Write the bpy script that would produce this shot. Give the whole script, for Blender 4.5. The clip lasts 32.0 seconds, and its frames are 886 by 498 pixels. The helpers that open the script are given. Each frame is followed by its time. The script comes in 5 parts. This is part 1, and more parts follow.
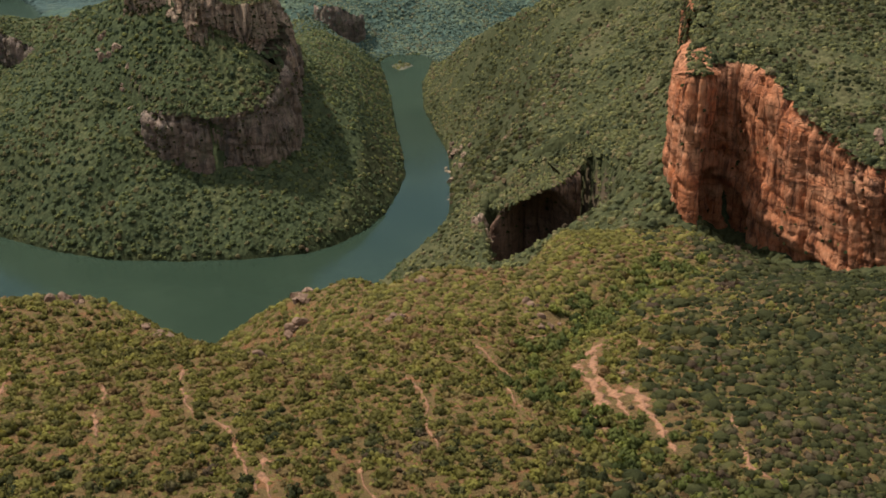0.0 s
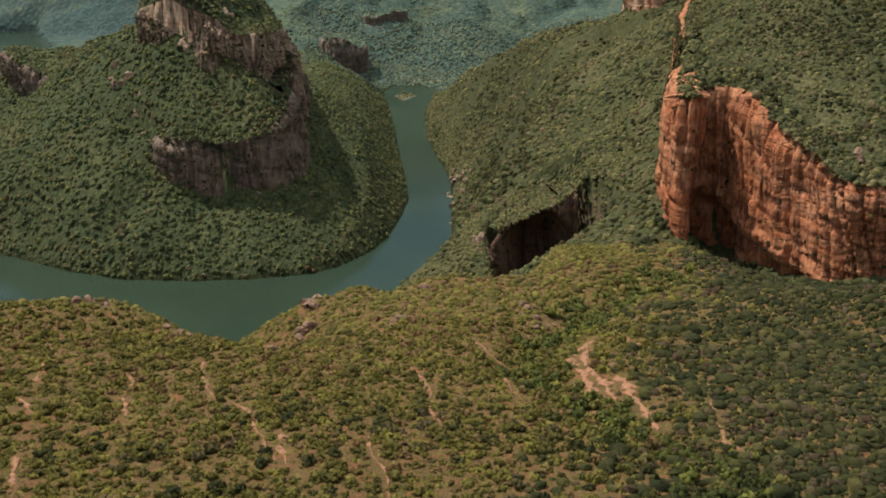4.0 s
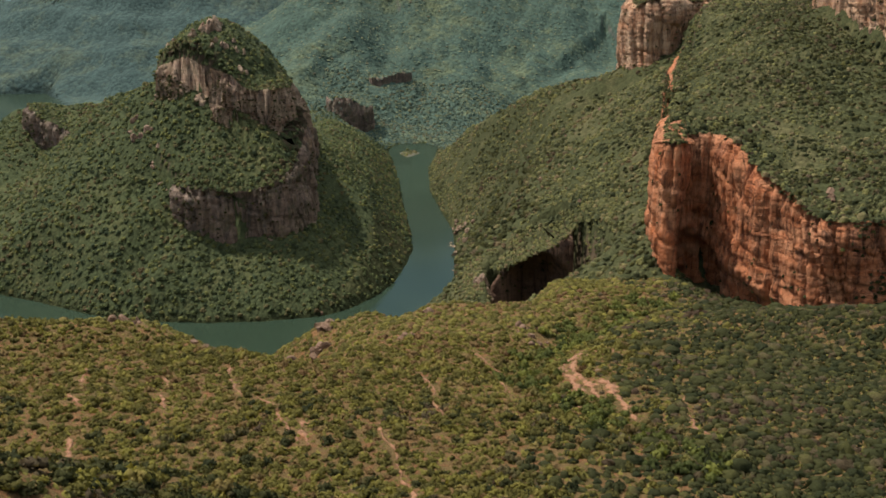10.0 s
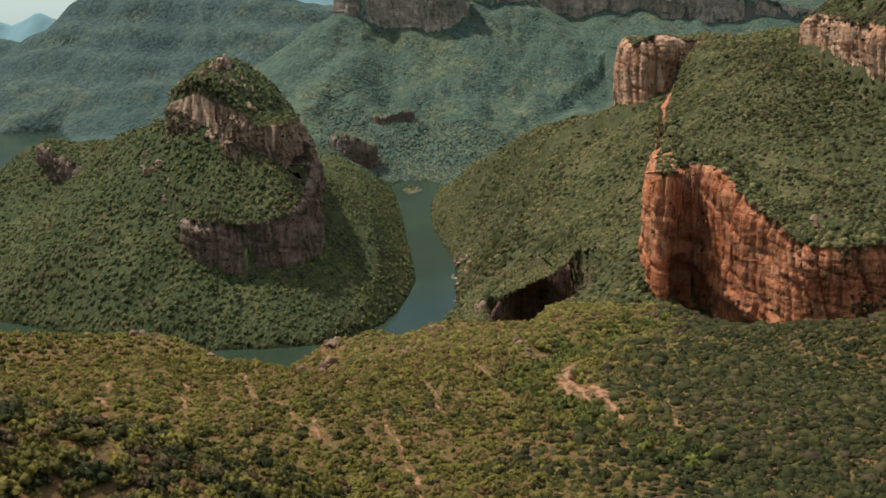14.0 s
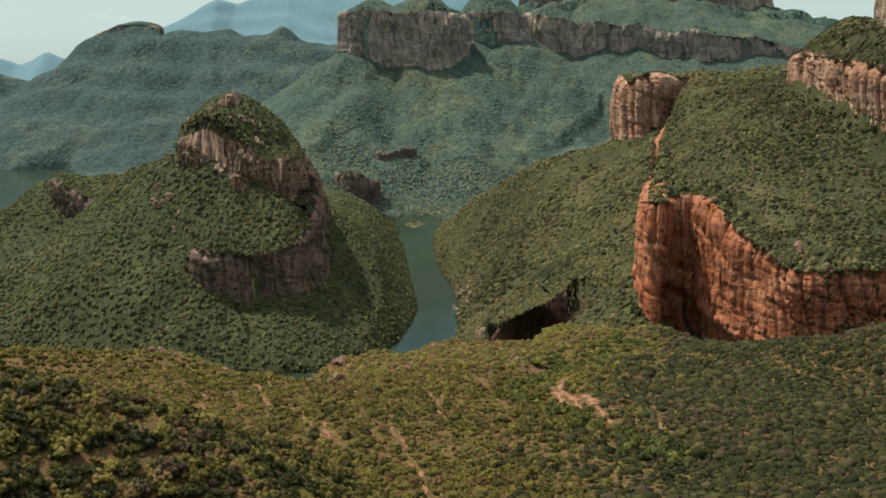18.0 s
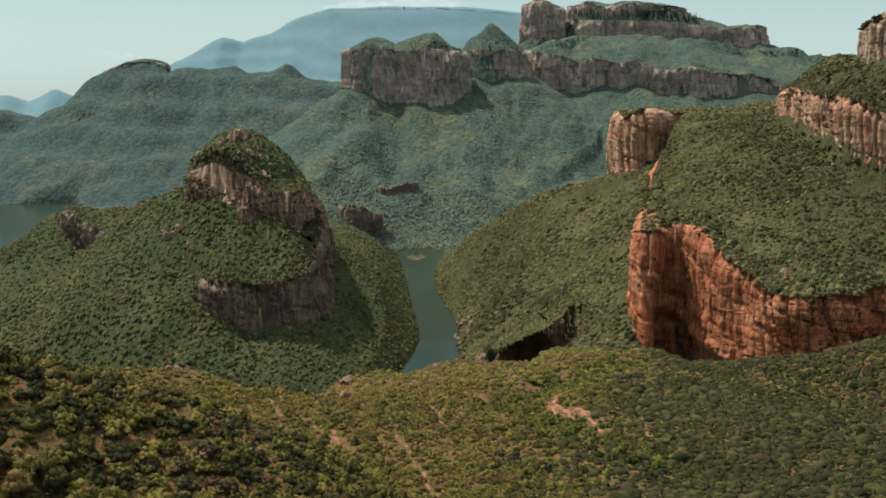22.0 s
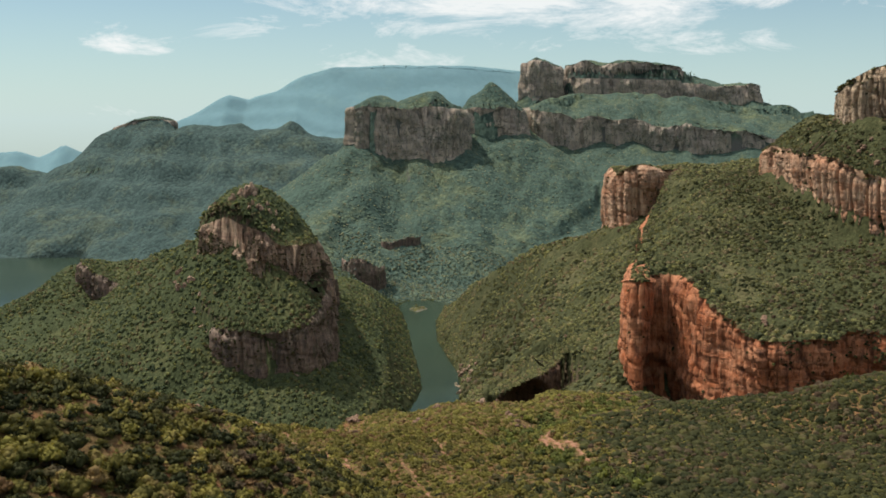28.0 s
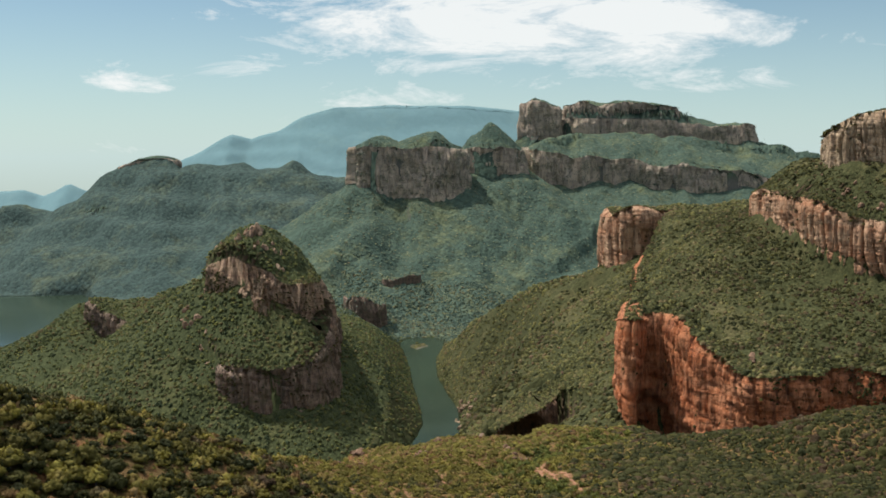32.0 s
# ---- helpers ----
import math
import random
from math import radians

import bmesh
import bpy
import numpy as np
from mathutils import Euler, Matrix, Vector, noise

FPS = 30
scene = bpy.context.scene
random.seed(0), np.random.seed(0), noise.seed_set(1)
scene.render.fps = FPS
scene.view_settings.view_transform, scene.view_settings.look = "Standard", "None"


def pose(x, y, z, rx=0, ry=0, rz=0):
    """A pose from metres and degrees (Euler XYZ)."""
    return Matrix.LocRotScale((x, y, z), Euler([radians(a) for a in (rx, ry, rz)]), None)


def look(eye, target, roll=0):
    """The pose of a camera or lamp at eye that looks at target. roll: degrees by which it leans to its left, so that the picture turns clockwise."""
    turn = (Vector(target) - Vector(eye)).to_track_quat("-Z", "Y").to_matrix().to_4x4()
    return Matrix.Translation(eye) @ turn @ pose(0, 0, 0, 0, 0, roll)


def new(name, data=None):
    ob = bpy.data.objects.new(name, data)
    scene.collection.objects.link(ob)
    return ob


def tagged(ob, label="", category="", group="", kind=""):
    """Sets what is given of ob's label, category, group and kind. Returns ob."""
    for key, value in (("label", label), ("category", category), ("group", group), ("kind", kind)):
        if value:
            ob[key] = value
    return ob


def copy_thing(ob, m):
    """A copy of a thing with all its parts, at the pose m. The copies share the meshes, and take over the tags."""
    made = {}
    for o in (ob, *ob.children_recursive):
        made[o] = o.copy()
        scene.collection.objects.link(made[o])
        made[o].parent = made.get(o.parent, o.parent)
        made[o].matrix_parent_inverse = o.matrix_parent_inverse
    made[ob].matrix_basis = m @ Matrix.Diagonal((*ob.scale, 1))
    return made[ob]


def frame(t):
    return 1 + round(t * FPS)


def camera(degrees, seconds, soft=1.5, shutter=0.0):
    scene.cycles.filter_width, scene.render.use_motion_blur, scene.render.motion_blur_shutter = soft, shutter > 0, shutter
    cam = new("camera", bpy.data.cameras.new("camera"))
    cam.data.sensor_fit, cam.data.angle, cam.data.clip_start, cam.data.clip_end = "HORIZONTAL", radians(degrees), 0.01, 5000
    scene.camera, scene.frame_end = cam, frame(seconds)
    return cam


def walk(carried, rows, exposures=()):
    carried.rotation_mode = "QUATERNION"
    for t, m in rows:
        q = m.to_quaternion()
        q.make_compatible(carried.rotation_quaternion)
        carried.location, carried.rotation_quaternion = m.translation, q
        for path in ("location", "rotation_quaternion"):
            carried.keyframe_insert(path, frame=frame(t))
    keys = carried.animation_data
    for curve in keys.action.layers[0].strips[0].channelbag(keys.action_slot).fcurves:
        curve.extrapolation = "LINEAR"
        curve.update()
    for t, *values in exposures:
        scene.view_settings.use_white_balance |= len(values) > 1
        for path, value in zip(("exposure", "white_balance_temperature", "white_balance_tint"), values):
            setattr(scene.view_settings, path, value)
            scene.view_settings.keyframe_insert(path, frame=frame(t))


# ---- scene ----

# ---------------------------------------------------------------- camera
cam = camera(42.81, 32.0, soft=1.7)
# seconds, x, y, z, tilt, roll, yaw: a level backward flight that slowly tilts up
ROWS = [
    (0, 0.1, -0.1, 468.3, 69.87, -0.03, -0.00),
    (1, 0.1, -11.3, 468.2, 70.20, -0.03, 0.02),
    (2, 0.1, -22.5, 468.0, 70.66, -0.03, 0.05),
    (3, 0.2, -33.8, 467.7, 71.14, -0.02, 0.08),
    (4, 0.2, -45.2, 467.2, 71.59, -0.02, 0.11),
    (5, 0.3, -56.7, 466.7, 72.07, -0.02, 0.14),
    (6, 0.4, -68.3, 466.2, 72.57, -0.02, 0.17),
    (7, 0.5, -80.0, 465.5, 73.11, -0.02, 0.20),
    (8, 0.6, -91.8, 464.9, 73.66, -0.01, 0.23),
    (9, 0.7, -103.6, 464.2, 74.24, -0.01, 0.26),
    (10, 0.8, -115.5, 463.5, 74.82, -0.01, 0.28),
    (11, 0.9, -127.4, 462.8, 75.39, -0.01, 0.31),
    (12, 1.1, -139.5, 462.1, 75.93, -0.01, 0.34),
    (13, 1.2, -151.5, 461.5, 76.43, -0.01, 0.37),
    (14, 1.3, -163.6, 460.9, 76.91, -0.00, 0.39),
    (15, 1.5, -175.8, 460.4, 77.40, -0.00, 0.42),
    (16, 1.6, -188.0, 459.9, 77.90, 0.00, 0.44),
    (17, 1.7, -200.2, 459.5, 78.38, 0.00, 0.46),
    (18, 1.9, -212.5, 459.3, 78.87, 0.00, 0.48),
    (19, 2.0, -224.8, 459.1, 79.34, 0.01, 0.51),
    (20, 2.1, -237.1, 459.1, 79.79, 0.01, 0.52),
    (21, 2.2, -249.4, 459.2, 80.24, 0.01, 0.54),
    (22, 2.4, -261.7, 459.5, 80.70, 0.01, 0.56),
    (23, 2.5, -274.0, 459.9, 81.15, 0.01, 0.57),
    (24, 2.6, -286.3, 460.6, 81.59, 0.02, 0.58),
    (25, 2.6, -298.7, 461.4, 82.04, 0.02, 0.59),
    (26, 2.7, -311.0, 462.5, 82.51, 0.02, 0.60),
    (27, 2.8, -323.3, 463.8, 82.97, 0.02, 0.61),
    (28, 2.8, -335.6, 465.3, 83.47, 0.02, 0.61),
    (29, 2.9, -347.8, 467.1, 83.97, 0.03, 0.62),
    (30, 2.9, -360.1, 469.1, 84.43, 0.03, 0.62),
    (31, 2.9, -372.2, 471.5, 84.88, 0.03, 0.61),
    (32, 2.8, -384.4, 474.1, 85.33, 0.03, 0.61),
]
walk(cam, [(r[0], pose(*r[1:])) for r in ROWS])

# ---------------------------------------------------------------- sky, sun
SUN_TO = Vector((-0.43, 0.25, 0.865)).normalized()
sun = new("sun", bpy.data.lights.new("sun", "SUN"))
sun.data.energy, sun.data.angle, sun.data.color = 3.9, radians(0.53), (1.0, 0.94, 0.86)
sun.matrix_world = look((0, 0, 2000), Vector((0, 0, 2000)) - SUN_TO)


def node(tree, kind, **values):
    """A shader node; values set its sockets by name (spaces as _) or number (as i0, i1)."""
    n = tree.nodes.new(kind)
    for key, value in values.items():
        if key[0] == "i" and key[1:].isdigit():
            socket = n.inputs[int(key[1:])]
        elif key.replace("_", " ").title() in n.inputs:
            socket = n.inputs[key.replace("_", " ").title()]
        else:
            match = [s for s in n.inputs if s.name.lower() == key.replace("_", " ").lower()]
            socket = match[0] if match else None
        if isinstance(value, bpy.types.NodeSocket):
            tree.links.new(value, socket)
        else:
            socket.default_value = value
    return n


def ramp(tree, fac, stops, mode="LINEAR"):
    """A colour ramp with stops of (place, colour)."""
    n = tree.nodes.new("ShaderNodeValToRGB")
    n.color_ramp.interpolation = mode
    els = n.color_ramp.elements
    while len(els) < len(stops):
        els.new(0.5)
    for e, (at, c) in zip(els, stops):
        e.position = at
        e.color = (c, c, c, 1) if isinstance(c, (int, float)) else (*c, 1)
    tree.links.new(fac, n.inputs[0])
    return n.outputs[0]


def math_node(tree, op, a, b=None, clamp=False):
    n = tree.nodes.new("ShaderNodeMath")
    n.operation, n.use_clamp = op, clamp
    for i, v in enumerate((a, b)):
        if v is None:
            continue
        if isinstance(v, bpy.types.NodeSocket):
            tree.links.new(v, n.inputs[i])
        else:
            n.inputs[i].default_value = v
    return n.outputs[0]


def mix(tree, fac, a, b, blend="MIX"):
    n = tree.nodes.new("ShaderNodeMix")
    n.data_type, n.blend_type = "RGBA", blend
    for v, s in ((fac, n.inputs[0]), (a, n.inputs[6]), (b, n.inputs[7])):
        if isinstance(v, bpy.types.NodeSocket):
            tree.links.new(v, s)
        else:
            s.default_value = v if isinstance(v, (int, float)) else (*v, 1)
    return n.outputs[2]


world = bpy.data.worlds.new("sky")
scene.world = world
world.use_nodes = True
wt = world.node_tree
wt.nodes.clear()
nishita = node(wt, "ShaderNodeTexSky")
nishita.sky_type, nishita.sun_disc = "NISHITA", False
nishita.sun_elevation, nishita.sun_rotation = math.asin(SUN_TO.z), math.atan2(SUN_TO.x, SUN_TO.y)
nishita.altitude, nishita.air_density, nishita.dust_density, nishita.ozone_density = 800, 1.0, 0.35, 1.0
# ragged fair-weather cloud
way = node(wt, "ShaderNodeTexCoord").outputs["Generated"]
sep = node(wt, "ShaderNodeSeparateXYZ", i0=way)
azimuth = math_node(wt, "ARCTAN2", sep.outputs[0], sep.outputs[1])
height = math_node(wt, "ARCSINE", sep.outputs[2])
dome = node(wt, "ShaderNodeCombineXYZ", i0=math_node(wt, "MULTIPLY", azimuth, 8.0), i1=math_node(wt, "MULTIPLY", height, 27.0), i2=0.0).outputs[0]
streaks = node(wt, "ShaderNodeTexNoise", vector=dome, scale=1.0, detail=12.0, roughness=0.7, distortion=0.5).outputs["Fac"]


def bank(az, el, half_az, half_el):
    """1 in the middle of a bank of cloud at that azimuth and elevation (degrees), 0 at its edge."""
    a = math_node(wt, "POWER", math_node(wt, "DIVIDE", math_node(wt, "ABSOLUTE", math_node(wt, "SUBTRACT", azimuth, radians(az))), radians(half_az)), 2.0)
    b = math_node(wt, "POWER", math_node(wt, "DIVIDE", math_node(wt, "ABSOLUTE", math_node(wt, "SUBTRACT", height, radians(el))), radians(half_el)), 2.0)
    return math_node(wt, "SUBTRACT", 1.0, math_node(wt, "ADD", a, b), clamp=True)


cover = math_node(wt, "MULTIPLY", bank(3.8, 6.9, 16.0, 3.6), 1.7)
for spec in ((-4.0, 2.9, 6.0, 1.2), (-15.4, 3.9, 3.2, 1.1), (-10.6, 4.5, 5.0, 0.85), (8.5, 3.8, 10.0, 1.1), (16.0, 5.6, 4.0, 0.8)):
    cover = math_node(wt, "MAXIMUM", cover, bank(*spec))
# unseen cloud added overhead, to fill the shadows with more skylight
overhead = math_node(wt, "MULTIPLY", math_node(wt, "SUBTRACT", height, radians(16)), 2.2, clamp=True)
cover = math_node(wt, "MAXIMUM", cover, math_node(wt, "MULTIPLY", overhead, 1.1))
cloud = math_node(wt, "ADD", math_node(wt, "MULTIPLY", cover, 0.46), math_node(wt, "MULTIPLY", streaks, 2.5))
cloud = math_node(wt, "MULTIPLY", math_node(wt, "SUBTRACT", cloud, 1.55), 2.5, clamp=True)
low = math_node(wt, "POWER", math_node(wt, "SUBTRACT", 1.0, math_node(wt, "MULTIPLY", math_node(wt, "ABSOLUTE", height), 4.4), clamp=True), 2.0)
pale = mix(wt, math_node(wt, "MULTIPLY", low, 0.7), nishita.outputs[0], (7.3, 8.6, 9.1))
air = mix(wt, 1.0, pale, (0.87, 0.98, 0.98), "MULTIPLY")
dim = node(wt, "ShaderNodeBackground", color=air, strength=0.058)
# cloud above the view is made brighter than the visible banks, as fill
white = node(wt, "ShaderNodeBackground", color=(0.93, 0.95, 0.94, 1), strength=math_node(wt, "ADD", 0.66, math_node(wt, "MULTIPLY", overhead, 0.85)))
both = node(wt, "ShaderNodeMixShader", i0=math_node(wt, "MULTIPLY", cloud, 0.9), i1=dim.outputs[0], i2=white.outputs[0])
node(wt, "ShaderNodeOutputWorld", surface=both.outputs[0])
scene.view_settings.exposure = 0.6

# ---------------------------------------------------------------- materials
def material(name):
    m = bpy.data.materials.new(name)
    m.use_nodes = True
    t = m.node_tree
    bsdf = t.nodes["Principled BSDF"]
    return m, t, bsdf


def noise_fac(t, scale, detail=4.0, rough=0.55, distortion=0.0, vector=None, stretch=None):
    if vector is None:
        vector = node(t, "ShaderNodeNewGeometry").outputs["Position"]
    if stretch:
        vector = node(t, "ShaderNodeMapping", vector=vector, scale=stretch).outputs[0]
    return node(t, "ShaderNodeTexNoise", vector=vector, scale=scale, detail=detail, roughness=rough, distortion=distortion).outputs["Fac"]


def bump(t, bsdf, height, strength, distance):
    b = node(t, "ShaderNodeBump", height=height, strength=strength, distance=distance)
    t.links.new(b.outputs[0], bsdf.inputs["Normal"])


def soil_material(name, soil, grass, green, much_green):
    """Bare red earth with dry grass tufts and low green growth."""
    m, t, b = material(name)
    fine = noise_fac(t, 0.9, 6.0, 0.7)
    tuft = noise_fac(t, 2.6, 5.0, 0.7)
    wide = noise_fac(t, 0.02, 5.0, 0.6)
    patch = noise_fac(t, 0.12, 6.0, 0.68, 0.5)
    base = mix(t, ramp(t, math_node(t, "ADD", math_node(t, "MULTIPLY", patch, 0.7), math_node(t, "MULTIPLY", fine, 0.3)), [(0.5, 0.0), (0.58, 1.0)]), grass, soil)
    base = mix(t, ramp(t, math_node(t, "ADD", math_node(t, "MULTIPLY", fine, 0.6), math_node(t, "MULTIPLY", wide, 0.5)),
                       [(0.6 - much_green, 0.0), (0.7 - much_green, 1.0)]), base, green)
    base = mix(t, 0.75, base, ramp(t, tuft, [(0.3, 0.18), (0.7, 0.82)]), "OVERLAY")
    t.links.new(base, b.inputs["Base Color"])
    b.inputs["Roughness"].default_value = 0.95
    b.inputs["Specular IOR Level"].default_value = 0.15
    bump(t, b, math_node(t, "ADD", fine, tuft), 1.0, 1.6)
    return m


def forest_floor(name, dark, mid, dry, lump, rock=(0.13, 0.10, 0.075), cells_show=0.5, relief=0.8, cliff=0.5):
    """A far slope under close bush: crowns show as lumps of the surface."""
    m, t, b = material(name)
    pos = node(t, "ShaderNodeNewGeometry").outputs["Position"]
    flat = node(t, "ShaderNodeMapping", vector=pos, scale=(1, 1, 0.6)).outputs[0]
    cells = node(t, "ShaderNodeTexVoronoi", vector=flat, scale=1.0 / lump)
    cells.feature = "SMOOTH_F1"
    cells.inputs["Smoothness"].default_value = 0.4
    wide = math_node(t, "ADD", math_node(t, "MULTIPLY", noise_fac(t, 0.006, 6.0, 0.62, 0.5), 0.6), math_node(t, "MULTIPLY", noise_fac(t, 0.035, 5.0, 0.65, 0.5), 0.4))
    fine = noise_fac(t, 0.3, 5.0, 0.65)
    col = mix(t, ramp(t, fine, [(0.3, 0.0), (0.7, 1.0)]), dark, mid)
    col = mix(t, ramp(t, math_node(t, "ADD", math_node(t, "MULTIPLY", wide, 0.8), math_node(t, "MULTIPLY", fine, 0.2)), [(0.5, 0.0), (0.62, 0.8)]), col, dry)
    shade = node(t, "ShaderNodeSeparateColor", i0=cells.outputs["Color"]).outputs[0]
    col = mix(t, cells_show, col, ramp(t, shade, [(0.0, 0.22), (1.0, 0.76)]), "OVERLAY")
    # bare rock where it is too steep for soil
    steep = node(t, "ShaderNodeSeparateXYZ", i0=node(t, "ShaderNodeNewGeometry").outputs["Normal"]).outputs[2]
    steep = math_node(t, "ADD", steep, math_node(t, "MULTIPLY", fine, 0.25))
    col = mix(t, ramp(t, steep, [(cliff, 0.9), (cliff + 0.12, 0.0)]), col, rock)
    t.links.new(col, b.inputs["Base Color"])
    b.inputs["Roughness"].default_value = 1.0
    b.inputs["Specular IOR Level"].default_value = 0.05
    h = math_node(t, "SUBTRACT", math_node(t, "MULTIPLY", fine, 0.5), cells.outputs["Distance"])
    bump(t, b, h, relief, lump * 0.4)
    return m


def crack_lines(t, stretch, width, detail=3.0):
    """Thin wandering lines: 1 on a joint, 0 away from it."""
    n = noise_fac(t, 1.0, detail, 0.5, 0.3, stretch=stretch)
    off = math_node(t, "ABSOLUTE", math_node(t, "SUBTRACT", n, 0.5))
    return ramp(t, off, [(0.0, 1.0), (width, 0.0)])


def rock_material(name, warm, pale, dark, streak=0.6, lichen=0.0, size=1.0):
    """Bedded sandstone: level beds of two tones, upright joints, dark water streaks."""
    m, t, b = material(name)
    k = 1.0 / size
    beds = noise_fac(t, 1.0, 4.0, 0.65, 0.2, stretch=(0.006 * k, 0.006 * k, 0.11 * k))
    uprights = noise_fac(t, 1.0, 6.0, 0.72, 0.6, stretch=(0.13 * k, 0.13 * k, 0.016 * k))
    blotch = noise_fac(t, 0.03 * k, 6.0, 0.65, 0.6)
    grain = noise_fac(t, 0.5, 6.0, 0.7)
    panels = noise_fac(t, 1.0, 5.0, 0.7, 0.3, stretch=(0.24 * k, 0.24 * k, 0.03 * k))
    col = mix(t, ramp(t, math_node(t, "ADD", math_node(t, "MULTIPLY", blotch, 0.6), math_node(t, "MULTIPLY", beds, 0.4)), [(0.42, 0.0), (0.6, 1.0)]), warm, pale)
    col = mix(t, ramp(t, panels, [(0.54, 0.0), (0.66, 0.6)]), col, pale)
    col = mix(t, ramp(t, panels, [(0.34, 0.7), (0.46, 0.0)]), col, tuple(c * 0.55 for c in warm))
    col = mix(t, math_node(t, "MULTIPLY", ramp(t, uprights, [(0.36, 1.0), (0.48, 0.0)]), streak), col, dark)
    joints = math_node(t, "MAXIMUM", crack_lines(t, (0.07 * k, 0.07 * k, 0.008 * k), 0.014), math_node(t, "MULTIPLY", crack_lines(t, (0.2 * k, 0.2 * k, 0.03 * k), 0.02), 0.6))
    levels = math_node(t, "MULTIPLY", crack_lines(t, (0.012 * k, 0.012 * k, 0.1 * k), 0.02), 0.6)
    lines = math_node(t, "MAXIMUM", joints, levels)
    col = mix(t, math_node(t, "MULTIPLY", lines, 0.7), col, tuple(c * 0.45 for c in dark))
    col = mix(t, 0.5, col, ramp(t, grain, [(0.2, 0.2), (0.8, 0.8)]), "OVERLAY")
    if lichen:
        col = mix(t, math_node(t, "MULTIPLY", ramp(t, noise_fac(t, 0.06 * k, 6.0, 0.7), [(0.5, 0.0), (0.62, 1.0)]), lichen), col, (0.06, 0.065, 0.025))
    t.links.new(col, b.inputs["Base Color"])
    b.inputs["Roughness"].default_value = 0.9
    b.inputs["Specular IOR Level"].default_value = 0.2
    h = math_node(t, "ADD", math_node(t, "MULTIPLY", panels, 1.2), math_node(t, "SUBTRACT", math_node(t, "MULTIPLY", grain, 0.35), math_node(t, "MULTIPLY", lines, 0.8)))
    bump(t, b, h, 1.0, 1.4 * size)
    return m


def leaf_material(name, dark, mid, light, dry, leaf=1.1, glow=0.0):
    """Foliage whose kind changes from bush to bush, and its tone from spray to spray."""
    m, t, b = material(name)
    isle = node(t, "ShaderNodeNewGeometry").outputs["Random Per Island"]
    own = t.nodes.new("ShaderNodeAttribute")
    own.attribute_name = "bush"
    bush = math_node(t, "FRACT", math_node(t, "ADD", own.outputs["Fac"], node(t, "ShaderNodeObjectInfo").outputs["Random"]))
    wide = noise_fac(t, 0.012, 4.0, 0.6)
    region = noise_fac(t, 0.045, 3.0, 0.6)
    leafy = noise_fac(t, leaf, 4.0, 0.65)
    shift = math_node(t, "ADD", math_node(t, "MULTIPLY", wide, 1.0), math_node(t, "MULTIPLY", region, 0.5))
    kind = math_node(t, "ADD", math_node(t, "MULTIPLY", bush, 0.85), math_node(t, "SUBTRACT", shift, 0.68))
    bare = tuple(c * f for c, f in zip(dry, (0.72, 0.6, 0.66)))
    col = ramp(t, kind, [(0.1, dark), (0.36, mid), (0.58, mid), (0.72, light), (0.84, dry), (0.97, bare)])
    col = mix(t, 0.4, col, ramp(t, isle, [(0.0, 0.34), (1.0, 0.64)]), "OVERLAY")
    col = mix(t, 0.45, col, ramp(t, leafy, [(0.3, 0.22), (0.7, 0.8)]), "OVERLAY")
    t.links.new(col, b.inputs["Base Color"])
    b.inputs["Roughness"].default_value = 0.8
    b.inputs["Specular IOR Level"].default_value = 0.1
    bump(t, b, leafy, 1.0, 0.9 / leaf)
    if glow:
        # sunlight comes through the leaves
        through_leaf = node(t, "ShaderNodeBsdfTranslucent", color=mix(t, 1.0, col, (1.3, 1.25, 0.7), "MULTIPLY"))
        both = node(t, "ShaderNodeMixShader", i0=glow, i1=b.outputs[0], i2=through_leaf.outputs[0])
        t.links.new(both.outputs[0], t.nodes["Material Output"].inputs[0])
    return m


def plain_material(name, colour, rough, scale=0.5, spread=0.35):
    m, t, b = material(name)
    col = mix(t, spread, colour, ramp(t, noise_fac(t, scale, 5.0, 0.65), [(0.25, 0.15), (0.75, 0.85)]), "OVERLAY")
    t.links.new(col, b.inputs["Base Color"])
    b.inputs["Roughness"].default_value = rough
    bump(t, b, noise_fac(t, scale * 2.5, 5.0, 0.6), 0.6, 0.5 / scale * 0.4)
    return m


MAT_EARTH = soil_material("red_earth_and_grass", (0.26, 0.118, 0.05), (0.18, 0.116, 0.045), (0.1, 0.082, 0.028), 0.02)
MAT_SLOPE = forest_floor("bushy_slope", (0.034, 0.043, 0.021), (0.055, 0.064, 0.028), (0.092, 0.09, 0.038), 4.0, (0.08, 0.058, 0.04))
MAT_GRASSY = forest_floor("grassy_slope", (0.034, 0.038, 0.017), (0.054, 0.056, 0.024), (0.098, 0.086, 0.04), 3.5, (0.10, 0.07, 0.045), 0.5, 0.8, 0.36)
# Haze over the massif is put into this colour as a blue-green tint.
MAT_FAR = forest_floor("hazed_bushy_slope", (0.042, 0.068, 0.057), (0.058, 0.084, 0.061), (0.108, 0.122, 0.064), 9.0, (0.11, 0.1, 0.088), 0.5)
# The lake range's haze sits in its base colour too.
MAT_RANGE = forest_floor("hazed_lake_range_slope", (0.038, 0.061, 0.058), (0.05, 0.074, 0.064), (0.086, 0.104, 0.07), 9.0, (0.06, 0.074, 0.072), 0.5, 0.8)
# Pale blue stands for deep haze; bush and rock share the tint.
MAT_DISTANT = forest_floor("hazed_distant_range", (0.118, 0.2, 0.22), (0.124, 0.208, 0.225), (0.135, 0.217, 0.225), 24.0, (0.112, 0.188, 0.208), 0.06, 0.1)
